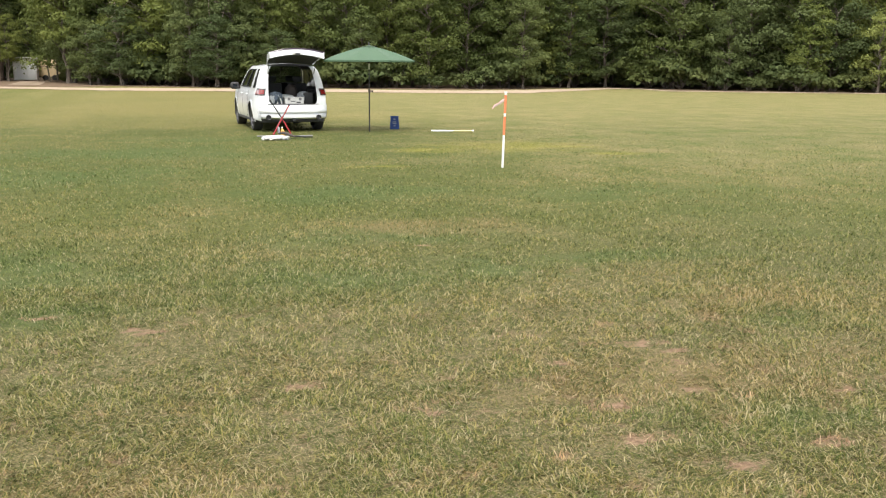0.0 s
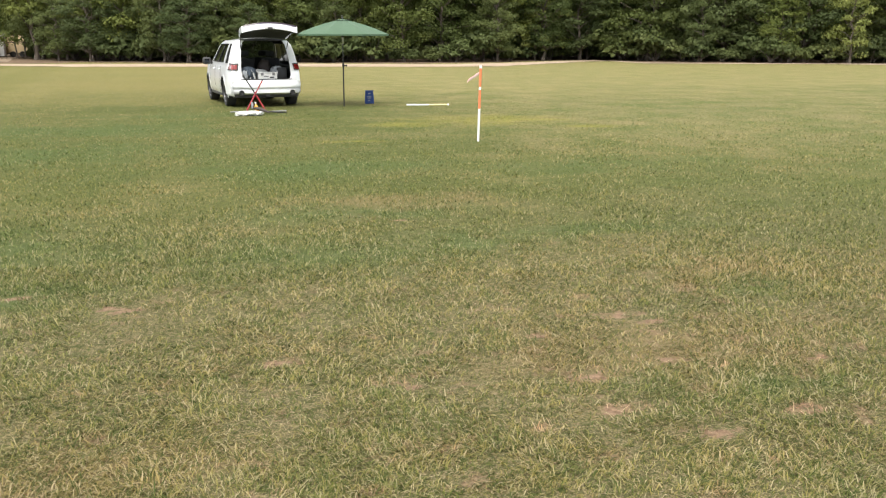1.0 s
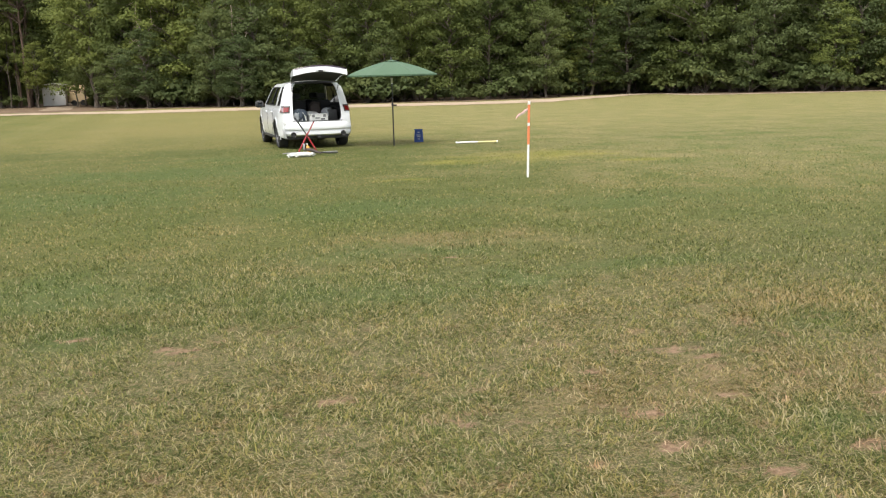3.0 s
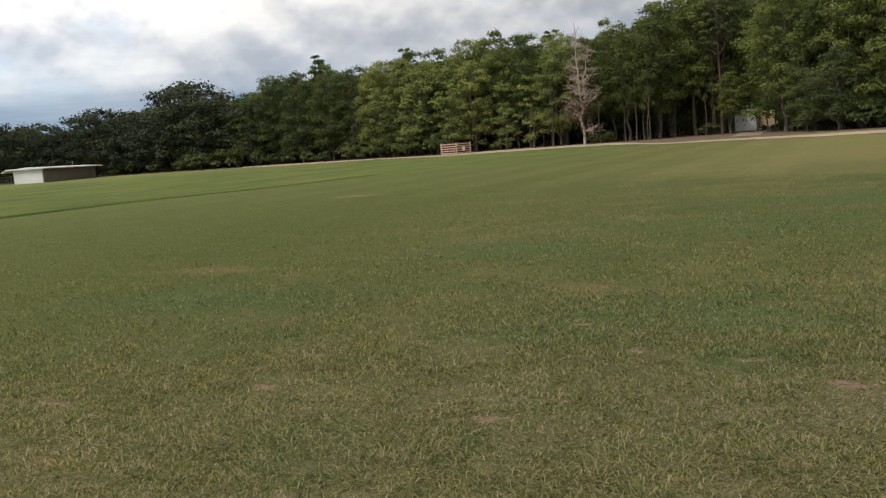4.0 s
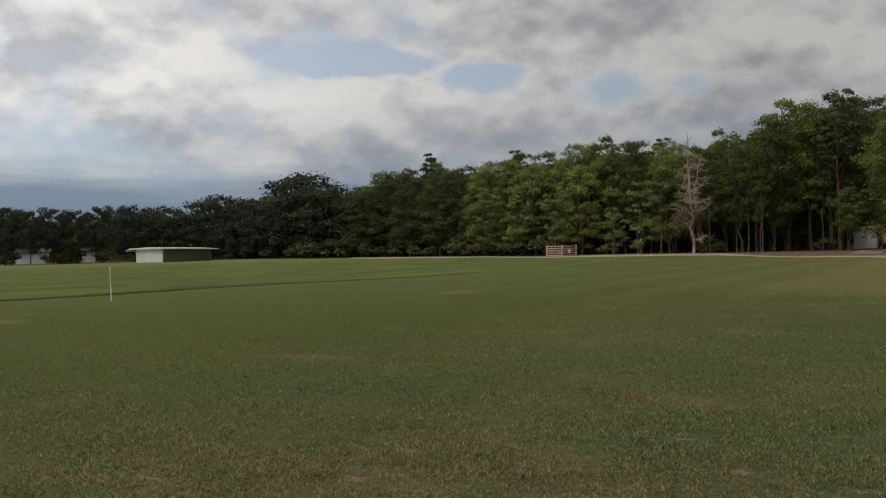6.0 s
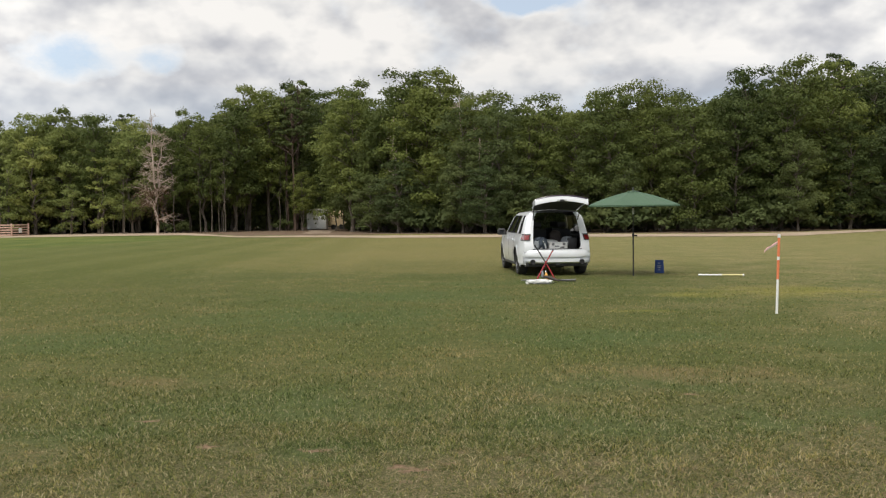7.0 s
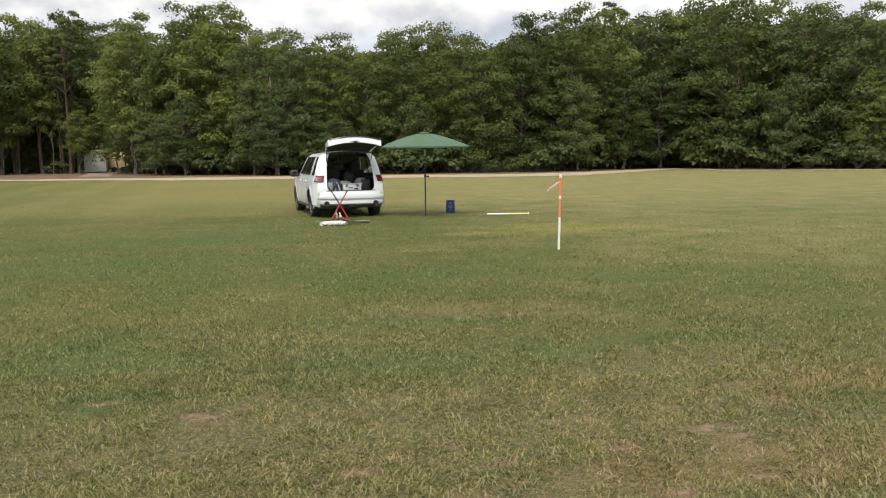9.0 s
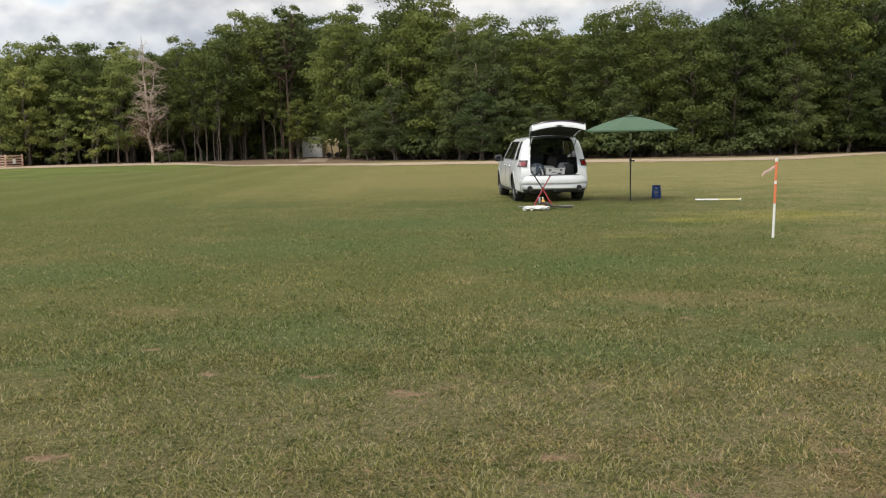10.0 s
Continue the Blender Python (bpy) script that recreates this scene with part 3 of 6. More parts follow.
def ribbon(name, rows, material, label, category, z, seed, ragged=0.4, step=1.5):
    """A strip of ground: rows of x, y of its two edges."""
    rnd = random.Random(seed)
    near, far = [], []
    for (a, b), (c, d) in zip(rows, rows[1:]):
        n = max(2, int(math.dist(a, c) / step))
        for i in range(n):
            t = i / n
            for side, p, q in ((near, a, c), (far, b, d)):
                side.append(Vector((p[0] + (q[0] - p[0]) * t, p[1] + (q[1] - p[1]) * t + rnd.uniform(-ragged, ragged), z)))
    bm = bmesh.new()
    va, vb = [bm.verts.new(p) for p in near], [bm.verts.new(p) for p in far]
    for i in range(len(va) - 1):
        f = bm.faces.new((va[i], va[i + 1], vb[i + 1], vb[i]))
        f.normal_update()
        if f.normal.z < 0:
            f.normal_flip()
    return tagged(part(name, bm, material, smooth=0), label, category, kind="structure")


def build_tracks():
    azs = [-60 + i * 1.0 for i in range(111)]
    rows = [(polar(a, curve_at(EDGE, a) - float(np.interp(a, [-26, -14, -13, -9.5, -7.6, -6, -3, 0], [3, 12, 20, 27, 48, 13, 5, 3])))[:2], polar(a, curve_at(EDGE, a) + 45)[:2]) for a in azs]
    ribbon("forest_floor", rows, M_LITTER, "brown leaf litter under the edge of the wood", "leaf litter", 0.012, 3, 1.0)
    way = [(-39.0, 128, 138), (-36.8, 117, 132), (-34.2, 113, 125), (-30.5, 109.5, 116.5), (-26.4, 97.5, 104), (-21.6, 96, 115), (-18.4, 95, 117), (-16, 93, 107), (-14, 86, 91), (-12.8, 80, 85), (-9, 77.5, 83), (-6, 73.5, 80.5), (-3.8, 71, 79),
           (0, 70, 78.5), (3.5, 68.7, 77), (9, 68, 76.5), (17, 67.2, 74.5), (21.4, 69, 78.5), (23, 73, 83), (26.2, 85, 91), (28, 89, 92), (30, 80.5, 83.5), (34, 80.5, 82.5), (40, 82.5, 84.5), (46, 83, 88)]
    road = [(polar(az, n)[:2], polar(az, f)[:2]) for az, n, f in reversed(way)]
    ribbon("road", road, M_SAND, "pale sandy dirt road along the field", "dirt road", 0.025, 5)
    ribbon("pavement_spur", [((-14.2, 90), (-11.2, 88)), ((-15.2, 104), (-12.6, 103)), ((-17.5, 114), (-12.5, 114))], M_DRIVE, "sandy drive leading into the trees", "drive", 0.038, 6, 0.3)


def field_noise(x, y, cell, seed):
    """Smooth random field between 0 and 1, with cells of that size."""
    rng = np.random.default_rng(seed)
    table = rng.random((128, 128))
    u, v = x / cell + 517.3, y / cell + 263.7
    i, j = np.floor(u).astype(int), np.floor(v).astype(int)
    fu, fv = u - i, v - j
    fu, fv = fu * fu * (3 - 2 * fu), fv * fv * (3 - 2 * fv)
    i, j = i % 127, j % 127
    top = table[i, j] * (1 - fu) + table[i + 1, j] * fu
    low = table[i, j + 1] * (1 - fu) + table[i + 1, j + 1] * fu
    return top * (1 - fv) + low * fv


def build_grass():
    """Bent blades near the eye; simple ones that thin out and coarsen with distance."""
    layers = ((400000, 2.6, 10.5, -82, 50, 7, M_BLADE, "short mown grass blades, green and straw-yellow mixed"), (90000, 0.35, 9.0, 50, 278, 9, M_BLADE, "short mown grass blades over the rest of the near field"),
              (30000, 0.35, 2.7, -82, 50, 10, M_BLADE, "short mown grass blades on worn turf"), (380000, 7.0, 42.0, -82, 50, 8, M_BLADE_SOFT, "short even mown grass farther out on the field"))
    for n, near, far, a0, a1, seed, material, text in layers:
        bent = far < 11
        rng = np.random.default_rng(seed)
        az = np.radians(rng.uniform(a0, a1, n))
        r = near * (far / near) ** rng.random(n) if near > 1 else far * rng.random(n) ** 0.7
        x, y = r * np.sin(az), r * np.cos(az)
        thick = 0.40 * field_noise(x, y, 0.62, 1) + 0.38 * field_noise(x, y, 0.19, 2) + 0.22 * field_noise(x, y, 0.065, 3)
        keep = rng.random(n) < np.clip((thick - 0.22) * 3.2, 0.30, 1.0)
        if near > 1:
            keep &= rng.random(n) < np.clip((far - r) / (far * 0.25), 0, 1)
        for bx, by, rx, ry in BARE:
            keep &= (((x - bx) / rx) ** 2 + ((y - by) / ry) ** 2 > rng.uniform(0.1, 2.2, n)) | (rng.random(n) < 0.15)
        x, y, r, thick = x[keep], y[keep], r[keep], thick[keep]
        n = len(x)
        if bent:
            turn = field_noise(x, y, 0.34, 4) * 9.0 + rng.normal(0, 1.5, n)
            size = rng.uniform(0.028, 0.075, n) * (0.55 + 0.9 * thick) * np.where(rng.random(n) < 0.04, 1.5, 1.0)
            rise = size * rng.uniform(0.10, 0.55, n)
            reach = np.sqrt(size * size - rise * rise)
            w = (0.0025 + 0.00042 * np.clip(r, 2.5, 12)) * rng.uniform(0.55, 1.5, n)
            sx, sy, cx, cy = -np.sin(turn) * w / 2, np.cos(turn) * w / 2, np.cos(turn) * reach, np.sin(turn) * reach
            mx, my, mz = x + cx * 0.5, y + cy * 0.5, rise * 0.85
            P = np.stack([np.stack([x - sx, y - sy, 0 * x - 0.004], -1), np.stack([x + sx, y + sy, 0 * x - 0.004], -1), np.stack([mx - sx * 0.85, my - sy * 0.85, mz], -1),
                          np.stack([mx + sx * 0.85, my + sy * 0.85, mz], -1), np.stack([x + cx, y + cy, rise * rng.uniform(0.55, 1.15, n)], -1)], 1).reshape(-1, 3)
            F = (np.arange(n)[:, None, None] * 5 + np.array([[0, 1, 3], [0, 3, 2], [2, 3, 4]])[None]).reshape(-1, 3)
        else:
            h = 0.030 * (0.5 + thick) * rng.uniform(0.4, 1.4, n) * np.clip(1.2 - r / 50, 0.3, 1.0)
            w = 0.00080 * r * rng.uniform(0.6, 1.5, n) * np.clip(1.15 - r / 50, 0.5, 1.0) + 0.0012
            turn = rng.uniform(0, 2 * np.pi, n)
            lean = rng.uniform(0.3, 2.2, n) * h
            sx, sy = -np.sin(turn) * w / 2, np.cos(turn) * w / 2
            P = np.stack([np.stack([x - sx, y - sy, 0 * x], -1), np.stack([x + sx, y + sy, 0 * x], -1),
                          np.stack([x + np.cos(turn) * lean, y + np.sin(turn) * lean, h], -1)], 1).reshape(-1, 3)
            F = np.arange(n * 3).reshape(-1, 3)
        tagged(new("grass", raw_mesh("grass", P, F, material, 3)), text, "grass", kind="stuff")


def build_mowing_edge():
    """Longer grass along the line where the mowing stops."""
    rng = np.random.default_rng(12)
    n = 26000
    y = -6 + 54 * rng.random(n) ** 0.8
    x = -37.4 + 0.207 * y + 0.5 * np.sin(y * 0.35) - rng.random(n) ** 2 * 1.6
    h = rng.uniform(0.02, 0.055, n) * np.clip((50 - y) / 30, 0.2, 1)
    w = rng.uniform(0.02, 0.035, n)
    turn = rng.uniform(0, 2 * np.pi, n)
    lx, ly = np.cos(turn) * h * 0.6, np.sin(turn) * h * 0.6
    sx, sy = -np.sin(turn) * w / 2, np.cos(turn) * w / 2
    P = np.stack([np.stack([x - sx, y - sy, 0 * x], -1), np.stack([x + sx, y + sy, 0 * x], -1), np.stack([x + lx, y + ly, h], -1)], 1).reshape(-1, 3)
    F = np.arange(n * 3).reshape(-1, 3)
    tagged(new("long_grass", raw_mesh("long_grass", P, F, M_LONG, 3)), "longer grass along the mowing line, darkened for its step shadow", "grass", kind="stuff")


# ---- trees ----
def sprays(centres, out, size, rng, droop=0.25):
    """Leaf sprays: folded kites round the points, turned mostly outwards and up."""
    n = len(centres)
    nrm = out + rng.normal(0, 0.45, (n, 3)) + np.array([0, 0, 0.12])
    nrm /= np.linalg.norm(nrm, axis=1, keepdims=True) + 1e-9
    a = np.cross(nrm, rng.normal(0, 1, (n, 3)))
    a /= np.linalg.norm(a, axis=1, keepdims=True) + 1e-9
    b = np.cross(nrm, a)
    s = (size * rng.uniform(0.55, 1.35, n))[:, None]
    tip = centres + a * s * 0.8 - np.array([0, 0, 1]) * s * droop * 0.5
    foot = centres - a * s * 0.45
    P = np.stack([foot + b * s * 0.58, tip, foot - b * s * 0.58], 1).reshape(-1, 3)
    return P, np.arange(n * 3).reshape(-1, 3)


def crown_mesh(name, lobes, per, size, material, rng):
    pts, outs = [], []
    for c, r, flat in lobes:
        k = max(12, int(per * r * r))
        d = rng.normal(0, 1, (k, 3))
        d[:, 2] = np.where(d[:, 2] < -0.3, -d[:, 2] * 0.6, d[:, 2])
        d /= np.linalg.norm(d, axis=1, keepdims=True)
        rad = r * (0.50 + 0.5 * rng.random((k, 1)) ** 0.6 + 0.20 * (rng.random((k, 1)) < 0.10)) * (1 + 0.22 * np.sin(d[:, :1] * 5 + d[:, 1:2] * 4 + c[0]))
        p = np.array(c) + d * rad * np.array([1, 1, flat])
        pts.append(p), outs.append(d)
    P, F = sprays(np.concatenate(pts), np.concatenate(outs), size, rng)
    return raw_mesh(name, P, F, material, 3)


def limb(bm, a, b, r0, r1, rnd, sag=0.12, n=5, seg=6):
    a, b = Vector(a), Vector(b)
    length = (b - a).length
    pts = []
    for i in range(n + 1):
        t = i / n
        w = length * sag * math.sin(math.pi * t)
        pts.append(a.lerp(b, t) + Vector((rnd.uniform(-w, w), rnd.uniform(-w, w), rnd.uniform(0, w))))
    tube(bm, pts, [r0 + (r1 - r0) * i / n for i in range(n + 1)], seg)
    return pts


def make_tree(seed, tall, wide, foot, lobes_n, size, per, material, label, airy=0.0, bark_mat=None, name="tree", flat=(0.62, 0.95)):
    """A broadleaf tree: tall metres high, crown wide across, foliage from foot metres up."""
    rnd, rng = random.Random(seed), np.random.default_rng(seed)
    root = thing(name, Matrix.Identity(4), label, "tree", "trees along the field")
    bm = bmesh.new()
    top = Vector((rnd.uniform(-0.5, 0.5), rnd.uniform(-0.5, 0.5), tall * 0.86))
    r0 = 0.0115 * tall + 0.02
    stem = limb(bm, (0, 0, -0.05), top, r0, 0.04, rnd, 0.035, 9, 8)
    tube(bm, [(0, 0, -0.05), (0, 0, 0.25), (0, 0, 0.6)], [r0 * 1.7, r0 * 1.2, r0 * 1.0], 8, False)
    lobes = []
    for i in range(lobes_n):
        t = (i + 0.5) / lobes_n
        z = foot + (tall - foot) * (0.04 + 0.90 * t)
        env = math.sin(math.pi * min(1, 0.22 + 0.63 * t)) ** 0.7
        if t > 0.75 and airy:
            env *= 0.75
        ang = i * 2.4 + rnd.uniform(-0.5, 0.5)
        rad = wide / 2 * env * rnd.uniform(0.35, 0.92)
        c = (rad * math.cos(ang), rad * math.sin(ang), z + rnd.uniform(-0.6, 0.4))
        r = wide * rnd.uniform(0.105, 0.215) * (1.0 - 0.25 * t)
        lobes.append((c, r, rnd.uniform(*flat)))
        start = stem[min(9, max(1, int(9 * (c[2] - 0.07 * tall) / (tall * 0.86))))]
        limb(bm, start, c, r0 * (0.42 - 0.25 * t), 0.02, rnd, 0.10, 2, 3)
    lobes.append(((top.x, top.y, tall - wide * 0.10), wide * 0.13, 0.9))
    part("trunk", bm, bark_mat or M_BARK, root, "grey-brown bark")
    crown = new("crown", crown_mesh("crown", lobes, per * (1 - 0.5 * airy), size, material, rng))
    crown.parent = root
    return root


def make_pine(seed, tall):
    rnd, rng = random.Random(seed), np.random.default_rng(seed)
    root = thing("pine_tree", Matrix.Identity(4), "tall slender pine with tufted open crown", "pine tree", "trees along the field")
    bm = bmesh.new()
    top = Vector((0.3, 0.2, tall - 0.5))
    stem = limb(bm, (0, 0, -0.05), top, 0.21, 0.05, rnd, 0.004, 10, 8)
    lobes = []
    for i in range(44):
        t = rnd.uniform(0.0, 1.0)
        z = tall * (0.66 + 0.32 * t)
        ang, rad = rnd.uniform(0, 6.28), (2.5 * (1 - 0.6 * t)) * rnd.uniform(0.35, 1.0)
        c = (0.3 + rad * math.cos(ang), 0.2 + rad * math.sin(ang), z)
        lobes.append((c, rnd.uniform(0.30, 0.60), 0.75))
        limb(bm, stem[min(10, int(10 * (z - 0.5) / tall))], c, 0.06, 0.02, rnd, 0.08, 4, 5)
    for i in range(7):
        z, ang = tall * rnd.uniform(0.3, 0.62), rnd.uniform(0, 6.28)
        limb(bm, stem[int(10 * z / tall)], (1.2 * math.cos(ang), 1.2 * math.sin(ang), z + 0.3), 0.04, 0.012, rnd, 0.1, 3, 4)
    part("trunk", bm, M_PINE_BARK, root, "straight reddish-brown trunk")
    crown = new("crown", crown_mesh("crown", lobes, 380, 0.17, M_NEEDLE, rng))
    crown.parent = root
    return root


def make_dead_tree(m, tall, spread, seed, label, withered=False, boughs=95):
    rnd, rng = random.Random(seed), np.random.default_rng(seed)
    root = thing("dead_tree", m, label, "dead tree")
    bm = bmesh.new()
    stem = limb(bm, (0, 0, -0.05), (-0.5, 0, tall), 0.16, 0.025, rnd, 0.03, 10, 7)
    fork = limb(bm, stem[3], (0.9, 0.2, tall * 0.8), 0.09, 0.02, rnd, 0.04, 10, 6)
    part("trunk", bm, M_DEADWOOD, root, "bare grey forked trunk")
    tips = []
    for i in range(boughs):
        t = rnd.uniform(0.15, 0.98)
        s = (stem if rnd.random() < 0.65 else fork)[min(10, max(1, int(10 * t)))]
        ang, reach = rnd.uniform(0, 6.28), spread * (1.0 - 0.55 * t) * rnd.uniform(0.25, 1.0)
        e = s + Vector((reach * math.cos(ang), reach * math.sin(ang), reach * rnd.uniform(-0.25, 0.9)))
        bough = bmesh.new()
        pts = limb(bough, s, e, 0.040 * (1.2 - t), 0.010, rnd, 0.16, 4, 4)
        for j in range(13):
            q = pts[rnd.randint(1, 4)]
            d = Vector((rnd.uniform(-1, 1), rnd.uniform(-1, 1), rnd.uniform(-0.6, 0.9))) * reach * 0.45
            limb(bough, q, q + d, 0.014, 0.007, rnd, 0.18, 2, 3)
            tips.append(q + d)
        part("branch", bough, M_DEADWOOD, root)
    if withered:
        low = np.array([tuple(p) for p in tips if p.z < tall * 0.36 and p.x < 1.0])
        low = np.repeat(low, 5, 0) + rng.normal(0, 0.35, (len(low) * 5, 3))
        P, F = sprays(low, rng.normal(0, 1, low.shape), 0.15, rng, 0.6)
        ob = new("foliage", raw_mesh("foliage", P, F, M_RUST_LEAF, 3))
        ob.parent = root
        tagged(ob, "rust-brown withered leaves")
    return root


def make_bush(seed, tall, wide, material, label):
    rnd, rng = random.Random(seed), np.random.default_rng(seed)
    root = thing("bush", Matrix.Identity(4), label, "bush", "undergrowth at the wood's edge")
    bm = bmesh.new()
    lobes = []
    for i in range(9):
        ang, rad = i * 2.4, wide / 2 * rnd.uniform(0.1, 0.85)
        c = (rad * math.cos(ang), rad * math.sin(ang), tall * rnd.uniform(0.2, 0.8))
        lobes.append((c, wide * rnd.uniform(0.15, 0.26), 0.8))
        limb(bm, (rnd.uniform(-0.1, 0.1), rnd.uniform(-0.1, 0.1), -0.03), c, 0.035, 0.01, rnd, 0.1, 3, 4)
    part("woody_base", bm, M_BARK, root)
    crown = new("crown", crown_mesh("crown", lobes, 190 * 4 / wide, 0.19, material, rng))
    crown.parent = root
    return root


def stand(source, used, az, d, scale_z, scale_w, turn):
    m = Matrix.Translation(polar(az, d)) @ Matrix.Rotation(turn, 4, "Z") @ Matrix.Diagonal((scale_w, scale_w, scale_z, 1))
    if source.name not in used:
        used.add(source.name)
        source.matrix_basis = m
        return source
    k = source.scale
    return copy_thing(source, m @ Matrix.Diagonal((1 / k[0], 1 / k[1], 1 / k[2], 1)))


def plant_woods():
    rnd, used = random.Random(21), set()
    H = 14.0
    full = [make_tree(31 + i, H, 7.0 + 0.6 * (i % 3), 1.2, 58, 0.16, 185, M_LEAF, lab) for i, lab in enumerate((
        "dense dark green oak, leafy to the ground", "broad green oak with a rounded crown", "full-leaved oak with layered boughs", "tall green sweetgum with uneven crown"))]
    shady = [make_tree(37 + i, H, 7.4, 1.6, 54, 0.16, 190, M_LEAF_SHADY, lab) for i, lab in enumerate(("oak with hanging boughs, leaves coloured for deep shade", "broad tree with deep shade beneath, leaves coloured as shaded"))]
    high = [make_tree(51 + i, H, 6.2 + 0.5 * i, 3.9, 46, 0.155, 215, M_LEAF, lab, 0.2) for i, lab in enumerate((
        "tall oak with a bare lower trunk", "open-crowned oak with sky between boughs", "slender oak with a high crown"))]
    light = [make_tree(61 + i, 8.0, 4.6, 0.8, 28, 0.17, 190, M_LEAF_LIGHT, lab) for i, lab in enumerate(("young light green maple before the wood", "bright green sapling at the wood's edge"))]
    sunny = [make_tree(45 + i, H, 7.2, 1.8, 54, 0.155, 205, M_LEAF_LIGHT, lab) for i, lab in enumerate(("oak at the field's edge, leaves coloured sunlit yellow-green", "leafy maple at the field's edge, leaves coloured sunlit green"))]
    open_far = make_tree(75, 10.0, 8.5, 2.3, 36, 0.26, 100, M_LEAF_FAR, "high-crowned oak before the far houses, coloured as cloud-shaded", flat=(0.8, 1.0))
    far = [make_tree(71 + i, 10.0, 9.0, 0.6, 34, 0.24, 100, M_LEAF_FAR, lab, flat=(0.8, 1.0)) for i, lab in enumerate(("rounded oak across the field, coloured as cloud-shaded", "broad tree across the field, coloured as cloud-shaded", "low spreading oak far off, coloured as cloud-shaded"))]
    pine = make_pine(81, 16.0)
    # The undergrowth wears the shade-darkened leaf colour too.
    bushes = [make_bush(91 + i, 1.7 + 0.4 * i, 2.4 + 0.5 * i, M_LEAF_SHADY, lab) for i, lab in enumerate(("leafy green undergrowth bush", "shrub under the trees, leaves coloured for shade", "tangled tall shrub under the trees"))]
    # the skyline trees
    for az, el in SKY:
        if az < -38.5:
            continue
        d = curve_at(EDGE, az) + 5.5
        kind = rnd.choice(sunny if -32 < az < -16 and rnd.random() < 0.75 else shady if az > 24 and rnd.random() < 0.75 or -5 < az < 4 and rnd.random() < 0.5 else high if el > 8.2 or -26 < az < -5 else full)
        k = tree_height(az, d, el) / H
        stand(kind, used, az, d, k, k * rnd.uniform(0.95, 1.15), rnd.uniform(0, 6.28))
    # a filling row, a little lower, and a front row of boughs that hang over the grass
    az = -38.0
    while az < 52:
        base, el = curve_at(EDGE, az), curve_at(SKY, az)
        top = tree_height(az, base + 3, el)
        open_foot = -26 < az < -4.5
        if not -8.9 < az < -6.2:
            k = top * rnd.uniform(0.84, 0.99) / H
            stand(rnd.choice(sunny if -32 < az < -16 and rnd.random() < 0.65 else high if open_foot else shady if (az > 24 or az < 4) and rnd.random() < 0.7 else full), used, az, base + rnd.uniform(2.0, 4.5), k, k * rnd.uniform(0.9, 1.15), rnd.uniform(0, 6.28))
            if not open_foot and rnd.random() < 0.62:
                k = top * rnd.uniform(0.40, 0.62) / H
                stand(rnd.choice(shady if rnd.random() < 0.8 else full), used, az + 0.9, base + rnd.uniform(-0.8, 1.6), k, k * rnd.uniform(1.0, 1.35), rnd.uniform(0, 6.28))
        az += rnd.uniform(1.7, 2.5) * 100 / base
    az = -37.0
    while az < 52:
        base, el = curve_at(EDGE, az), curve_at(SKY, az)
        k = tree_height(az, base + 12, el) * rnd.uniform(0.90, 0.98) / H
        stand(rnd.choice(full), used, az, base + rnd.uniform(10, 15), k, k * 1.1, rnd.uniform(0, 6.28))
        az += rnd.uniform(2.4, 3.2) * 100 / base
    # trees across the field
    az = -98.0
    while az < -37:
        base, el = curve_at(EDGE, az), curve_at(SKY, az)
        for back in (3, 14):
            if back == 14 and rnd.random() < 0.45:
                continue
            if back == 3 and -58.6 < az < -53.2:
                continue
            top = tree_height(az, base + back, el)
            k = top * rnd.uniform(0.80, 1.10) / 10.0
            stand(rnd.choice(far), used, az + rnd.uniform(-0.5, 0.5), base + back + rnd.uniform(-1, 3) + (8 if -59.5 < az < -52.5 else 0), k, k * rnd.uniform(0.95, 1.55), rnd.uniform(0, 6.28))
        az += rnd.uniform(1.5, 2.1) * 160 / base
    # high-crowned trees before the houses across the field
    for az, d, k in ((-58.6, 151, 0.86), (-57.3, 149, 0.80), (-56.1, 151, 0.84), (-55.0, 149, 0.80), (-53.6, 151, 0.86)):
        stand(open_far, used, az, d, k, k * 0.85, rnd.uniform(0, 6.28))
    for az, d, k in ((-58.3, 150.5, 0.8), (-56.4, 151, 0.62), (-54.9, 150.5, 0.9), (-53.4, 150, 1.0)):
        stand(bushes[2], used, az, d, k, k * 1.2, rnd.uniform(0, 6.28))
    slim = [make_tree(111 + i, 9.0, 4.2, 4.4, 11, 0.17, 150, M_LEAF, lab, 0.0, M_BARK) for i, lab in enumerate(("thin dark-stemmed young tree at the wood's edge", "slim leaning tree with a small high crown"))]
    for i in range(22):
        az = rnd.uniform(-30, -5)
        if not -9.2 < az < -6.4:
            k = rnd.uniform(0.75, 1.15)
            stand(rnd.choice(slim), used, az, curve_at(EDGE, az) + rnd.uniform(-1.0, 5.0), k, k * 0.55, rnd.uniform(0, 6.28))
    # thin pole trees in the open-footed wood, and one bough over the shed
    for i in range(24):
        az = rnd.uniform(-27, -5)
        if not -9.3 < az < -6.0:
            k = rnd.uniform(0.62, 0.85)
            stand(rnd.choice(high), used, az, curve_at(EDGE, az) + rnd.uniform(3, 9), k, k * 0.6, rnd.uniform(0, 6.28))
    stand(high[0], used, -8.9, 112.0, 0.62, 0.55, 1.0)
    stand(high[1], used, -6.3, 112.0, 0.70, 0.55, 2.0)
    # boughs that hang before the shed and the trailer
    stand(high[2], used, -8.85, 109.5, 0.50, 0.52, 0.6)
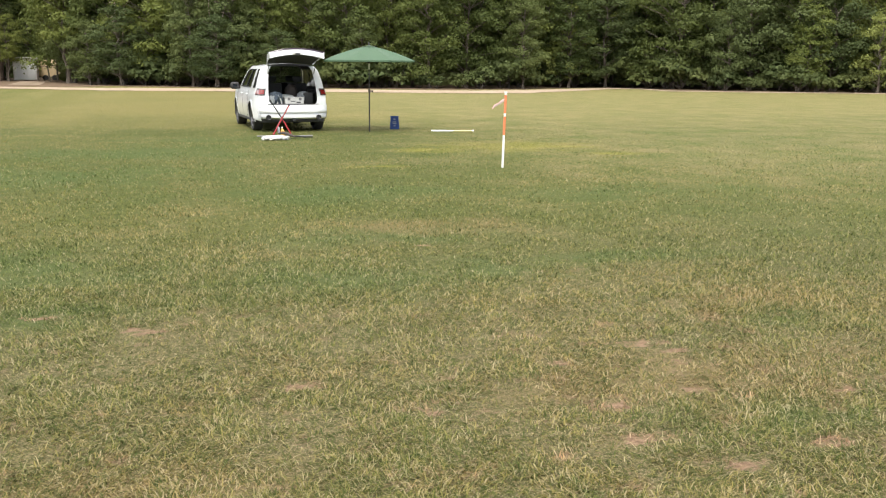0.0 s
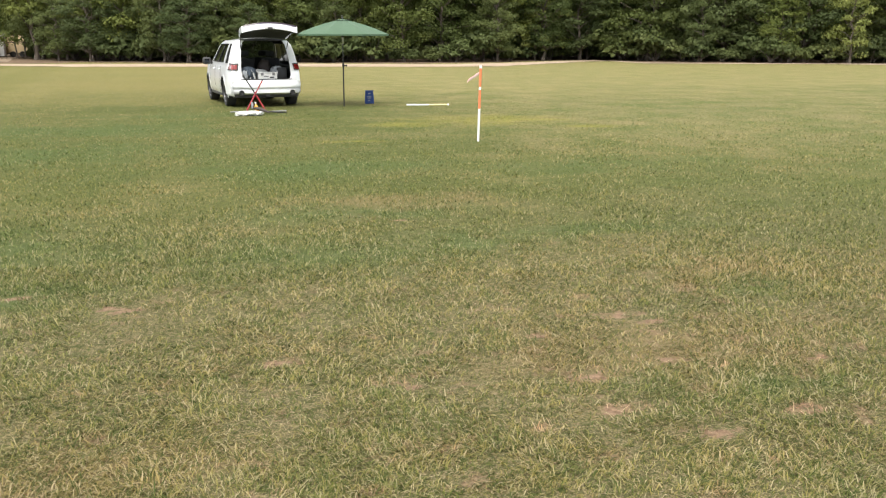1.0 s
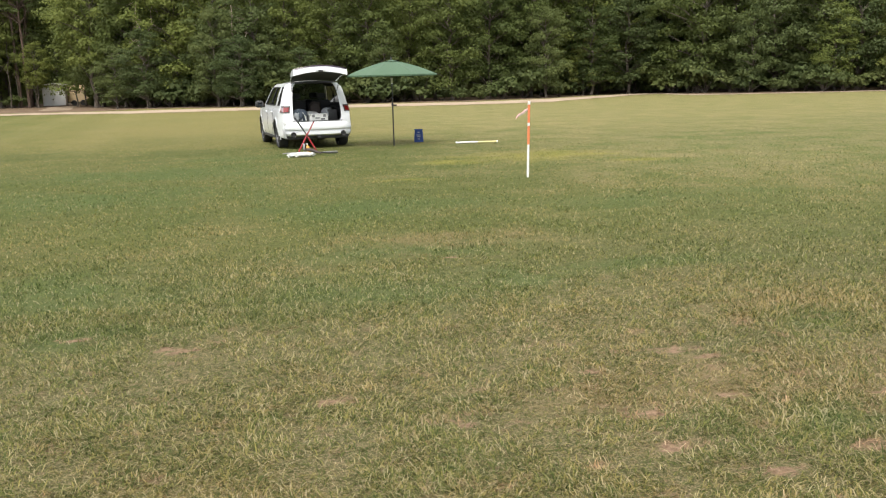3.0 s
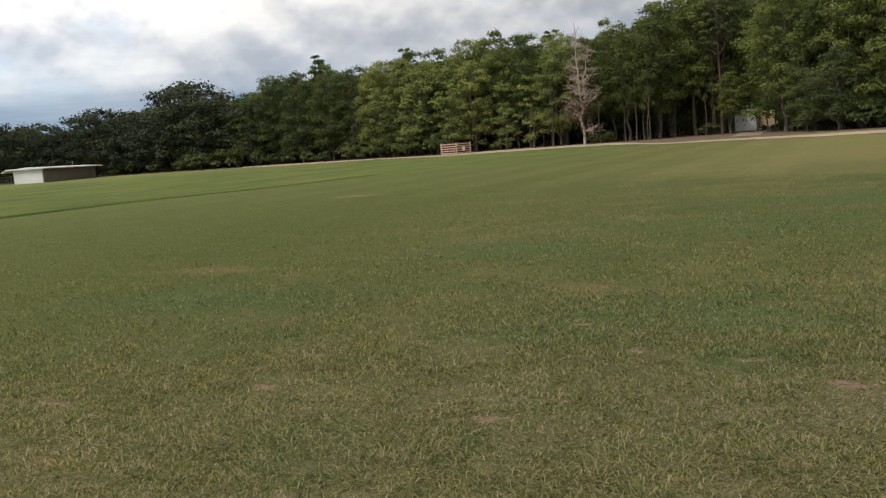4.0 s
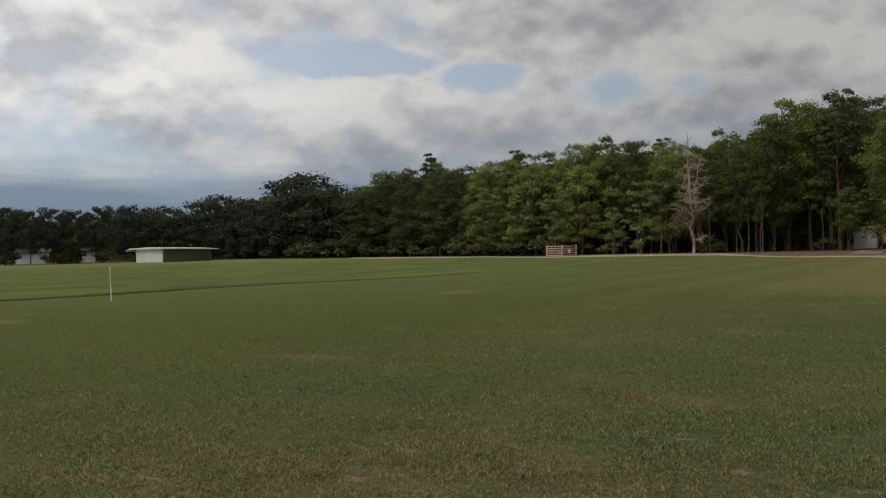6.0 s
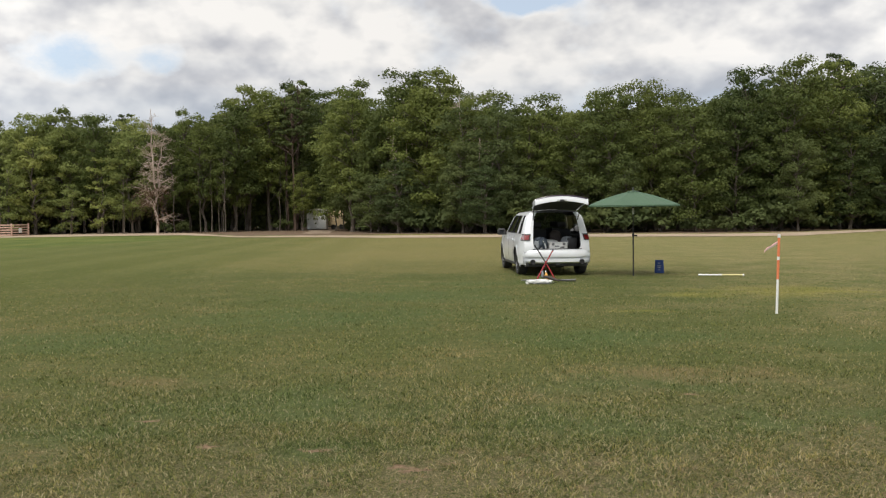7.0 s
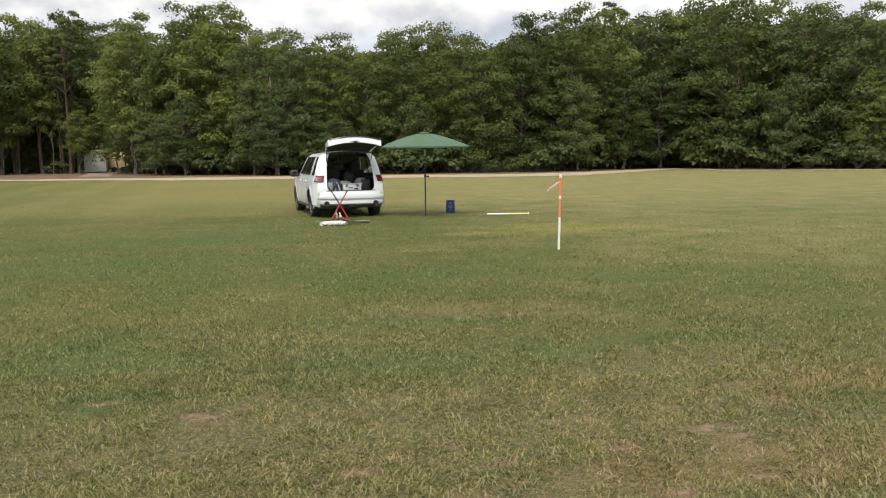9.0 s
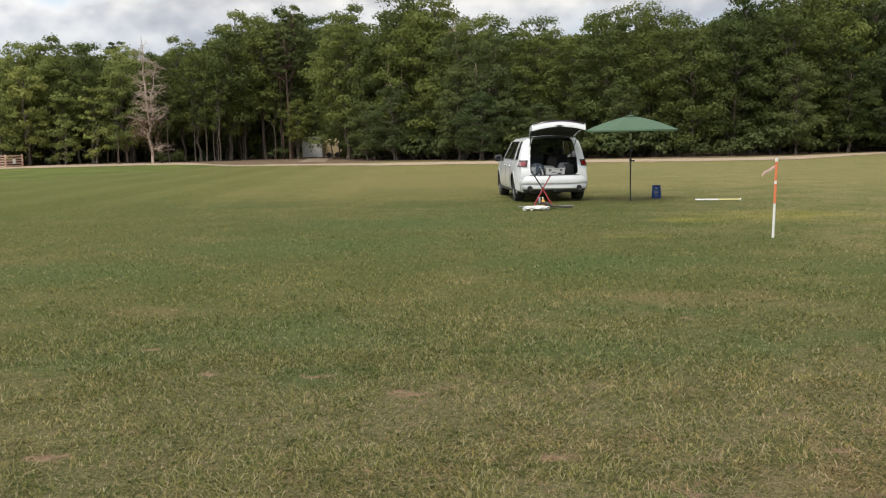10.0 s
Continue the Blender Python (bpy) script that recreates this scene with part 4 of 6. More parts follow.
    stand(high[0], used, -6.75, 108.0, 0.52, 0.52, 2.9)
    stand(shady[1], used, -5.4, 100.0, 0.80, 0.75, 4.0)
    # pines
    for az, d, el in ((-9.2, 115, 8.6), (-9.75, 112.5, 7.6), (-9.3, 110.5, 7.2), (-33.4, 132, 5.9), (-28.0, 122, 5.95), (-19.4, 118, 6.4), (23.6, 101, 9.3)):
        k = tree_height(az, d, el) / 16.0
        stand(pine, used, az, d, k, k, rnd.uniform(0, 6.28))
    stand(full[1], used, -5.3, 101.0, 0.26, 0.30, 2.0)
    # light young trees before the wood
    for az, back, tall in ((-22.3, -1.0, 5.6), (-25.6, 0.0, 8.4), (-28.0, 0.2, 9.0), (-20.6, 0.5, 8.5), (-24.2, 1.5, 11.0), (-27.0, 2.0, 10.5), (-30.2, 0.5, 9.0), (23.5, -0.5, 6.0), (41.5, -0.5, 7.0)):
        k = tall / 8.0
        stand(rnd.choice(light), used, az, curve_at(EDGE, az) + back, k, k, rnd.uniform(0, 6.28))
    # undergrowth
    az = -46.0
    while az < 50:
        base = curve_at(EDGE, az)
        if not (-9.0 < az < -6.0 or (-26 < az < -5 and rnd.random() < 0.8)):
            k = rnd.uniform(0.6, 1.5) * (0.7 if -26 < az < -5 else 1.0)
            stand(rnd.choice(bushes), used, az, base + rnd.uniform(-0.6, 2.0), k, k * rnd.uniform(0.9, 1.3), rnd.uniform(0, 6.28))
        az += rnd.uniform(0.8, 1.5)
    make_dead_tree(pose(*polar(-17.5, 104.0)), 13.6, 2.9, 5, "dead grey tree with bare branches and withered lower leaves", True)
    make_dead_tree(pose(*polar(2.6, 84.4, 0)), 8.8, 2.2, 8, "bare dead tree leaning out among the green oaks", False, 16)
    make_dead_tree(pose(*polar(-2.8, 91.5, 0)), 11.6, 1.6, 11, "grey dead snag standing among the oaks", False, 14)
    make_dead_tree(pose(*polar(1.35, 88.0, 0)), 13.2, 1.8, 15, "thin grey dead crown at the wood's skyline", False, 34)
    for az, d, k, w in ((2.5, 82.2, 0.44, 0.62), (-2.9, 89.0, 0.52, 0.66), (1.2, 84.6, 0.62, 0.6), (-4.6, 91.0, 0.42, 0.55), (6.3, 81.4, 0.36, 0.5)):
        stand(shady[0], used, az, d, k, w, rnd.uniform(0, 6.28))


def plant_far_woods():
    """The depth of the wood: a mass of dark foliage behind the front trees."""
    rng = np.random.default_rng(17)
    n = 90000
    az = rng.uniform(-96, 58, n)
    edge = np.interp(az, [r[0] for r in EDGE], [r[1] for r in EDGE])
    el = np.interp(az, [r[0] for r in SKY], [r[1] for r in SKY])
    d = edge + np.where(az < -46, 24, 15) + rng.uniform(0, 12, n)
    top = (EYE[2] + d * np.tan(np.radians(el))) * 0.80
    z = rng.uniform(0, 1, n) ** 0.9 * top
    a = np.radians(az)
    c = np.stack([d * np.sin(a), d * np.cos(a), z], -1)
    P, F = sprays(c, -np.stack([np.sin(a), np.cos(a), 0 * a], -1), 0.95, rng)
    tagged(new("far_woods", raw_mesh("far_woods", P, F, M_LEAF_DEEP, 3)), "dark depth of the wood behind the front trees", "woods", kind="stuff")


build_ground()
build_tracks()
build_mowing_edge()
plant_woods()
plant_far_woods()


# ---- the car ----
CAR = pose(3.26, 26.2, 0, 0, 0, 3.9) @ Matrix.Diagonal((1.085, 1.03, 1.075, 1))
REAR_AXLE, FRONT_AXLE, WHEEL_R = 1.06, 4.10, 0.39


def half_width(y, z):
    """Half the body's width at the height z, y metres from the tail."""
    if z < 0.5:
        w = 0.965 - 0.09 * ((0.5 - z) / 0.2) ** 2 * 0.5
    elif z < 0.80:
        w = 0.965 + 0.012 * math.sin(math.pi * (z - 0.5) / 0.3)
    elif z < 1.06:
        w = 0.965 - 0.035 * ((z - 0.80) / 0.26) ** 2
    else:
        t = (z - 1.06) / 0.66
        w = 0.925 - 0.155 * t - 0.05 * t * t - 0.075 * max(0, (t - 0.78) / 0.22) ** 2
    w += 0.022 * max(0.0, 1 - abs(z - 0.62) / 0.36) * math.exp(-((y - REAR_AXLE) / 0.42) ** 2)
    if y < 0.75:
        w -= 0.125 * (1 - y / 0.75) ** 2.0
    if y > 4.2:
        w -= 0.24 * ((y - 4.2) / 0.88) ** 2
    return w


def tail_line(z):
    """How far the tail lies in from the bumper's end."""
    return 0.10 if z < 0.8 else 0.10 + 0.36 * ((z - 0.8) / 0.92) ** 1.3


def car_side(sign, car):
    side = "left" if sign < 0 else "right"
    wheels = [(REAR_AXLE, WHEEL_R), (FRONT_AXLE, WHEEL_R)]

    def low(y, z):
        t = tail_line(z)
        yy = t + (5.06 - t) * y / 5.06
        return Vector((sign * half_width(yy, z), yy, z))

    def in_arch(y, z):
        t = tail_line(z)
        yy = t + (5.06 - t) * y / 5.06
        return any(math.hypot(yy - a, z - b) < 0.435 for a, b in wheels)

    bm = sheet(bmesh.new(), span(0, 5.06, 84), [0.30, 0.34, 0.38, 0.42, 0.46, 0.5, 0.55, 0.6, 0.65, 0.7, 0.75, 0.8, 0.86, 0.92, 0.98, 1.03, 1.06], low, in_arch)
    part("body_side", bm, M_PAINT, car, "glossy white lower body side")
    # arches
    for a, b in wheels:
        bm = bmesh.new()
        angs = span(-0.32, math.pi + 0.32, 26)
        sheet(bm, angs, [0.405, 0.43, 0.475], lambda t, r: Vector((sign * (half_width(a + r * math.cos(t), max(0.3, b + r * math.sin(t))) + (0.014 if r < 0.47 else 0.001)), a + r * math.cos(t), b + r * math.sin(t))))
        part("wheel_arch", bm, M_PAINT, car)
        bm = bmesh.new()
        sheet(bm, angs, [0.0, 1.0], lambda t, r: Vector((sign * (0.955 - 0.34 * r), a + 0.42 * math.cos(t), b + 0.42 * math.sin(t))))
        part("arch_liner", bm, M_TRIM, car, "black wheel arch liner")
    bm = box(bmesh.new(), min(sign * 0.80, sign * 0.945), max(sign * 0.80, sign * 0.945), 1.52, 3.66, 0.25, 0.325, 0.015)
    part("sill", bm, M_TRIM, car, "black rocker panel")

    # glasshouse: u runs from the tail to the windscreen pillar
    def high(u, v, push=0.0):
        z = 1.06 + 0.66 * v
        t = tail_line(z)
        y = t + (3.62 - 1.02 * v ** 0.9 - t) * u
        return Vector((sign * (half_width(y, z) + push), y, z))

    panes = ((0.115, 0.215), (0.345, 0.585), (0.612, 0.925))
    us = sorted(set(span(0, 0.115, 3) + span(0.115, 0.215, 4) + span(0.215, 0.345, 3) + span(0.345, 0.585, 5) + [0.612] + span(0.612, 0.925, 6) + [0.965, 1.0]))
    vs = [0, 0.13, 0.2, 0.35, 0.5, 0.65, 0.78, 0.86, 0.93, 1.0]
    bm = sheet(bmesh.new(), us, vs, high, lambda u, v: any(a < u < b for a, b in panes) and 0.13 < v < 0.86)
    part("upper_side", bm, M_PAINT, car, "white window pillars")
    bm = sheet(bmesh.new(), us, vs, lambda u, v: high(u, v, -0.035), lambda u, v: any(a < u < b for a, b in panes) and 0.13 < v < 0.86)
    part("pillar_trim", bm, M_LINER, car, "dark inner pillar trim")
    for a, b in panes:
        win = part("window", sheet(bmesh.new(), span(a - 0.004, b + 0.004, 5), span(0.125, 0.865, 5), lambda u, v: high(u, v, -0.014)), M_GLASS, car, "dark tinted side window")
        bm = bmesh.new()
        loop = [high(a, 0.13, 0.004), high((a + b) / 2, 0.13, 0.004), high(b, 0.13, 0.004), high(b, 0.5, 0.004), high(b, 0.86, 0.004), high((a + b) / 2, 0.86, 0.004), high(a, 0.86, 0.004), high(a, 0.5, 0.004), high(a, 0.13, 0.004)]
        tube(bm, loop, 0.012, 5, False)
        part("window_seal", bm, M_TRIM, win, "black window seal")
    bm = sheet(bmesh.new(), [0.583, 0.614], span(0.12, 0.87, 4), lambda u, v: high(u, v, 0.004))
    part("door_pillar", bm, M_TRIM, car, "black door pillar")
    # door seams and handles
    for y in (1.62, 2.62, 3.70):
        bm = tube(bmesh.new(), [Vector((sign * (half_width(y, z) + 0.001), y - (0.28 * max(0, 0.62 - z) / 0.3 if y < 2 else 0) * -1, z)) for z in (0.36, 0.5, 0.65, 0.8, 0.95, 1.05)], 0.005, 4)
        part("door_seam", bm, M_TRIM, car)
    for y in (1.82, 2.86):
        bm = box(bmesh.new(), min(sign * 0.955, sign * 0.995), max(sign * 0.955, sign * 0.995), y - 0.11, y + 0.11, 0.945, 0.98, 0.012)
        part("door_handle", bm, M_PAINT, car)
    # door mirror
    bm = box(bmesh.new(), min(sign * 0.96, sign * 1.19), max(sign * 0.96, sign * 1.19), 3.34, 3.50, 1.05, 1.25, 0.055)
    box(bm, min(sign * 0.90, sign * 1.0), max(sign * 0.90, sign * 1.0), 3.40, 3.46, 1.06, 1.12, 0.01)
    mirror = part("door_mirror", bm, M_TRIM, car, "black door mirror housing")
    part("mirror_glass", box(bmesh.new(), min(sign * 1.02, sign * 1.14), max(sign * 1.02, sign * 1.14), 3.332, 3.337, 1.10, 1.20), M_GLASS, mirror)
    # tail lamp, wrapped round the corner
    def lamp(u, v, push):
        z = 0.965 + 0.175 * v
        t = tail_line(z)
        if u < 0.5:
            k = u / 0.5
            w0 = half_width(t, z)
            return Vector((sign * (w0 - 0.15 * (1 - k) + push * 0.3), t - 0.034 - push * 0.5 + 0.03 * k ** 3, z))
        k = (u - 0.5) / 0.5
        y = t + 0.24 * k * (1.1 - 0.4 * v)
        return Vector((sign * (half_width(y, z) + push), y, z))
    tail = part("tail_lamp", sheet(bmesh.new(), span(0, 1, 12), span(0, 1, 4), lambda u, v: lamp(u, v, 0.016)), M_RED, car, "red tail lamp")
    part("lamp_surround", sheet(bmesh.new(), span(0, 0.10, 3), span(0.0, 1.0, 4), lambda u, v: lamp(u, v, 0.022)), M_TRIM, tail, "dark smoked lamp edge")
    part("lamp_edge", sheet(bmesh.new(), span(0.1, 1, 10), span(0.80, 1.0, 2), lambda u, v: lamp(u, v, 0.021)), M_TRIM, tail, "dark smoked upper lamp edge")
    part("lamp_edge", sheet(bmesh.new(), span(0.1, 1, 10), span(0.0, 0.14, 2), lambda u, v: lamp(u, v, 0.021)), M_TRIM, tail, "dark smoked lower lamp edge")
    # wheels
    for y in (REAR_AXLE, FRONT_AXLE):
        turn = Matrix.Translation((sign * 0.935, y, WHEEL_R)) @ Matrix.Rotation(radians(90 * sign), 4, "Y")
        rim = bmesh.new()
        lathe(rim, [(0.0, -0.02), (0.05, -0.02), (0.06, -0.05), (0.07, -0.06)], turn, 20)
        lathe(rim, [(0.235, -0.15), (0.25, -0.01), (0.265, 0.0), (0.272, -0.01), (0.265, -0.16)], turn, 32)
        for k in range(10):
            box(rim, 0.05, 0.252, -0.017, 0.017, -0.055, -0.02, 0.006, turn @ Matrix.Rotation(2 * math.pi * k / 10, 4, "Z"))
        wheel = part("wheel", rim, M_ALLOY, car, "grey alloy wheel rim")
        tyre = lathe(bmesh.new(), [(0.262, -0.20), (0.30, -0.235), (0.365, -0.24), (0.386, -0.215), (0.39, -0.16), (0.388, -0.12), (0.39, -0.08), (0.386, -0.025), (0.365, 0.005), (0.30, 0.006), (0.266, -0.012)], turn, 40)
        part("tyre", tyre, M_RUBBER, wheel, "black rubber tyre")
        part("brake_disc", lathe(bmesh.new(), [(0.0, -0.10), (0.17, -0.10), (0.17, -0.12)], turn, 24), M_CARBON, wheel)


def opening(z):
    """Half the width of the tailgate opening."""
    return 0.635 - 0.075 * max(0, (z - 1.0) / 0.68) ** 1.4 - 0.09 * max(0, (0.82 - z) / 0.10) ** 2 - 0.07 * max(0, (z - 1.54) / 0.18) ** 2.2


def build_car():
    car = thing("car", CAR, "white seven-seat SUV parked on grass, tailgate raised", "car")
    for sign in (-1, 1):
        car_side(sign, car)
        # rear corner panel between the side and the opening
        zs = [0.66, 0.70, 0.74, 0.78, 0.84, 0.9, 0.96, 1.02, 1.1, 1.2, 1.3, 1.4, 1.5, 1.6, 1.68, 1.72]
        bm = sheet(bmesh.new(), span(0, 1, 6), zs, lambda u, z: Vector((sign * (opening(z) + (half_width(tail_line(z), z) - opening(z)) * u), tail_line(z) - 0.022 * (1 - u * u), z)))
        part("rear_pillar", bm, M_PAINT, car, "white rear corner pillar")
        bm = sheet(bmesh.new(), span(0, 1, 3), zs[:-1], lambda u, z: Vector((sign * (opening(z) + 0.02 * u), tail_line(z) - 0.022 + 0.11 * u, z)))
        part("door_jamb", bm, M_TRIM, car, "black tailgate seal and jamb")
        # gas struts of the tailgate
        bm = tube(bmesh.new(), [(sign * 0.60, 0.34, 1.50), (sign * 0.63, 0.02, 1.86)], 0.011, 6)
        part("tailgate_strut", bm, M_TRIM, car)
    # header over the opening, roof
    bm = sheet(bmesh.new(), span(-1, 1, 10), span(0, 1, 3), lambda u, v: Vector((u * (0.50 + 0.12 * v), 0.42 + 0.04 * v, 1.715 + (0.025 + 0.045 * (1 - u * u)) * v)))
    part("roof_header", bm, M_TRIM, car, "black seal over the tailgate opening")
    bm = sheet(bmesh.new(), span(-1, 1, 10), span(0.44, 2.66, 10), lambda u, y: Vector((u * half_width(y, 1.72), y, 1.72 + 0.075 * (1 - u * u) * min(1, 0.45 + 0.8 * (y - 0.4)) - (0.03 * max(0, (y - 1.96) / 0.7) ** 2))))
    part("roof", bm, M_PAINT, car, "white roof panel")
    # windscreen, bonnet and nose
    part("windscreen", sheet(bmesh.new(), span(-1, 1, 8), span(0, 1, 6), lambda u, v: Vector((u * (0.90 - 0.21 * v), 3.62 - 0.98 * v + 0.07 * (1 - u * u), 1.07 + 0.65 * v + 0.01))), M_SCREEN, car, "clear windscreen")
    part("bonnet", sheet(bmesh.new(), span(-1, 1, 10), span(3.58, 5.0, 8), lambda u, y: Vector((u * half_width(y, 1.06), y + 0.05 * (1 - u * u), 1.06 + 0.05 * (1 - u * u) - 0.13 * ((y - 3.58) / 1.42) ** 2))), M_PAINT, car, "white bonnet")
    part("front_bumper", sheet(bmesh.new(), span(-1, 1, 10), [0.26, 0.36, 0.5, 0.65, 0.8, 0.9, 0.94], lambda u, z: Vector((u * half_width(5.06, min(z, 1.0)), 5.06 + 0.09 * (1 - u * u) + 0.03 * math.sin(3 * z), z))), M_PAINT, car)
    # rear bumper
    prof = [(0.16, 0.335), (0.08, 0.35), (0.035, 0.38), (0.03, 0.43), (0.035, 0.485), (-0.01, 0.52), (-0.02, 0.57), (-0.015, 0.62), (0.0, 0.68), (0.03, 0.71), (0.09, 0.722), (0.22, 0.727)]
    bm = sheet(bmesh.new(), span(-1, 1, 24), range(len(prof)), lambda u, i: Vector((u * (0.905 - 0.03 * (prof[int(i)][1] < 0.4)), prof[int(i)][0] + 0.17 * abs(u) ** 5, prof[int(i)][1])))
    part("rear_bumper", bm, M_PAINT, car, "white moulded rear bumper")
    for sign in (-1, 1):
        bm = sheet(bmesh.new(), span(0, 1, 8), span(0.345, 0.73, 4), lambda u, z: Vector((sign * (0.905 + 0.068 * u ** 0.8), 0.17 + 0.50 * u * (1 if z > 0.5 else 0.9), z)))
        part("bumper_corner", bm, M_PAINT, car)
        # exhaust tip
        turn = Matrix.Translation((sign * 0.66, 0.0, 0.39)) @ Matrix.Rotation(radians(-90), 4, "X")
        tip = part("exhaust_tip", lathe(bmesh.new(), [(0.05, 0.25), (0.058, 0.0), (0.063, -0.004), (0.065, 0.01), (0.062, 0.25)], turn, 20), M_POLE, car, "dark exhaust tip")
        part("exhaust_bore", lathe(bmesh.new(), [(0.0, 0.03), (0.05, 0.03), (0.058, 0.002)], turn, 20), M_TRIM, tip, "black exhaust bore")
    part("lower_valance", box(bmesh.new(), -0.84, 0.84, 0.20, 0.46, 0.25, 0.36, 0.03), M_TRIM, car, "black lower bumper valance")
    bm = box(bmesh.new(), -0.04, 0.04, -0.06, 0.3, 0.29, 0.335, 0.006)
    part("tow_hitch", bm, M_POLE, car, "black tow hitch receiver")
    part("bumper_step", box(bmesh.new(), -0.66, 0.66, 0.045, 0.2, 0.724, 0.737, 0.004), M_TRIM, car, "black plastic loading sill")
    part("underbody", box(bmesh.new(), -0.80, 0.80, 0.40, 4.9, 0.26, 0.40, 0.03), M_TRIM, car)
    part("spare_muffler", tube(bmesh.new(), [(-0.5, 0.75, 0.33), (0.5, 0.75, 0.33)], [0.11, 0.11], 12), M_CARBON, car, "grey steel muffler")
    # cabin
    part("cargo_floor", box(bmesh.new(), -0.66, 0.66, 0.18, 2.6, 0.67, 0.711, 0.01), M_LINER, car, "dark carpeted load floor")
    for sign in (-1, 1):
        bm = sheet(bmesh.new(), span(0.2, 2.6, 10), [0.70, 0.9, 1.04, 1.08], lambda y, z: Vector((sign * (0.70 + 0.02 * math.sin(4 * y) + (0.2 if z > 1.05 else 0.0)), max(y, tail_line(z) + 0.08), z)))
        part("cabin_side_trim", bm, M_LINER, car, "dark moulded side trim")
        for y in (1.25, 2.35):
            bm = box(bmesh.new(), min(sign * 0.08, sign * 0.60), max(sign * 0.08, sign * 0.60), y, y + 0.16, 0.712, 1.26, 0.05)
            box(bm, min(sign * 0.22, sign * 0.47), max(sign * 0.22, sign * 0.47), y + 0.03, y + 0.12, 1.29, 1.45, 0.04)
            box(bm, sign * 0.30 - 0.01, sign * 0.30 + 0.01, y + 0.06, y + 0.08, 1.28, 1.36)
            part("seat_back", bm, M_LINER, car, "dark upright seat back with headrest")
    part("headliner", sheet(bmesh.new(), span(-0.68, 0.68, 8), span(0.46, 2.66, 6), lambda x, y: Vector((x, y, 1.685 + 0.03 * (1 - (x / 0.68) ** 2)))), M_LINER, car, "dark headliner")
    # raised tailgate: along s from the hinge to the free edge
    lift, hinge = radians(18.5), Vector((0, 0.43, 1.78))

    def gate(u, s, n):
        w = 0.60 + 0.095 * min(1, s / 0.7) ** 0.7
        bow = 0.10 * (s / 1.16) ** 2 * (1 if s < 0.75 else 1.0)
        crown = 0.075 * (1 - u * u) * (0.4 + 0.6 * s)
        along, up = s - 0.06 * u * u * (s > 0.9), n + crown - bow
        return hinge + Vector((u * w, -along * math.cos(lift) - up * math.sin(lift) * -0.0, along * math.sin(lift) + up))

    def gate_skip(u, s):
        return abs(u) < 0.84 and 0.16 < s < 0.56
    skin = part("tailgate", sheet(bmesh.new(), span(-1, 1, 24), [0, 0.05, 0.10, 0.16, 0.28, 0.42, 0.56, 0.66, 0.78, 0.9, 1.0, 1.08, 1.14], lambda u, s: gate(u, s, 0.035), gate_skip), M_PAINT, car, "raised white tailgate")
    part("tailgate_edge", sheet(bmesh.new(), span(-1, 1, 20), span(0, 1, 5), lambda u, v: gate(u, 1.14 + 0.035 * math.sin(math.pi * v * 0.6), 0.035 - 0.165 * v)), M_PAINT, skin, "white lower edge of the tailgate")
    part("tailgate_lining", sheet(bmesh.new(), span(-0.93, 0.93, 20), [0.04, 0.10, 0.16, 0.28, 0.42, 0.56, 0.68, 0.80, 0.92, 0.985], lambda u, s: gate(u, s, -0.035 - 0.035 * min(1.0, max(0.0, (s - 0.56) / 0.2)))), M_LINER, skin, "black inner lining")
    part("tailgate_inner_rim", sheet(bmesh.new(), span(-0.985, 0.985, 20), span(0.985, 1.17, 4), lambda u, s: gate(u, s, -0.069 - 0.061 * (s - 0.985) / 0.185)), M_PAINT, skin, "white painted inner rim")
    for sign in (-1, 1):
        part("tailgate_side", sheet(bmesh.new(), span(0.0, 1.14, 10), span(0, 1, 2), lambda s, v: gate(sign, s, 0.035 - (0.07 + 0.095 * max(0, (s - 0.6) / 0.54)) * v)), M_PAINT, skin)
        bm = box(bmesh.new(), -0.035, 0.035, -0.012, 0.012, -0.02, 0.02, 0.005, Matrix.Translation(gate(sign * 0.13, 1.176, -0.105)))
        part("cargo_lamp", bm, M_CLEAR, skin, "small clear tailgate lamp")
    part("top_strip", sheet(bmesh.new(), span(-0.96, 0.96, 20), span(0, 1, 3), lambda u, v: gate(u, 1.150 + 0.014 * v, 0.042 - 0.034 * v)), M_PLUM, skin, "dark glossy strip along the tailgate edge")
    part("latch", box(bmesh.new(), -0.06, 0.06, -0.012, 0.015, -0.035, 0.025, 0.006, Matrix.Translation(gate(0.0, 1.176, -0.110))), M_TRIM, skin, "black tailgate latch")
    part("rear_window", sheet(bmesh.new(), span(-0.845, 0.845, 12), span(0.155, 0.565, 5), lambda u, s: gate(u, s, 0.02)), M_GLASS, skin, "dark tinted rear window")
    part("wiper", tube(bmesh.new(), [gate(0.05, 0.60, 0.055), gate(0.3, 0.50, 0.05), gate(0.62, 0.44, 0.045)], 0.008, 5), M_TRIM, skin)
    part("spoiler", sheet(bmesh.new(), span(-0.97, 0.97, 16), span(-0.10, 0.12, 4), lambda u, s: gate(u, max(0, s), 0.06 + 0.015 * math.sin(10 * s))), M_PAINT, skin, "white roof spoiler")


def in_car(x, y, z, turn=0.0):
    return CAR @ pose(x, y, z, 0, 0, turn)


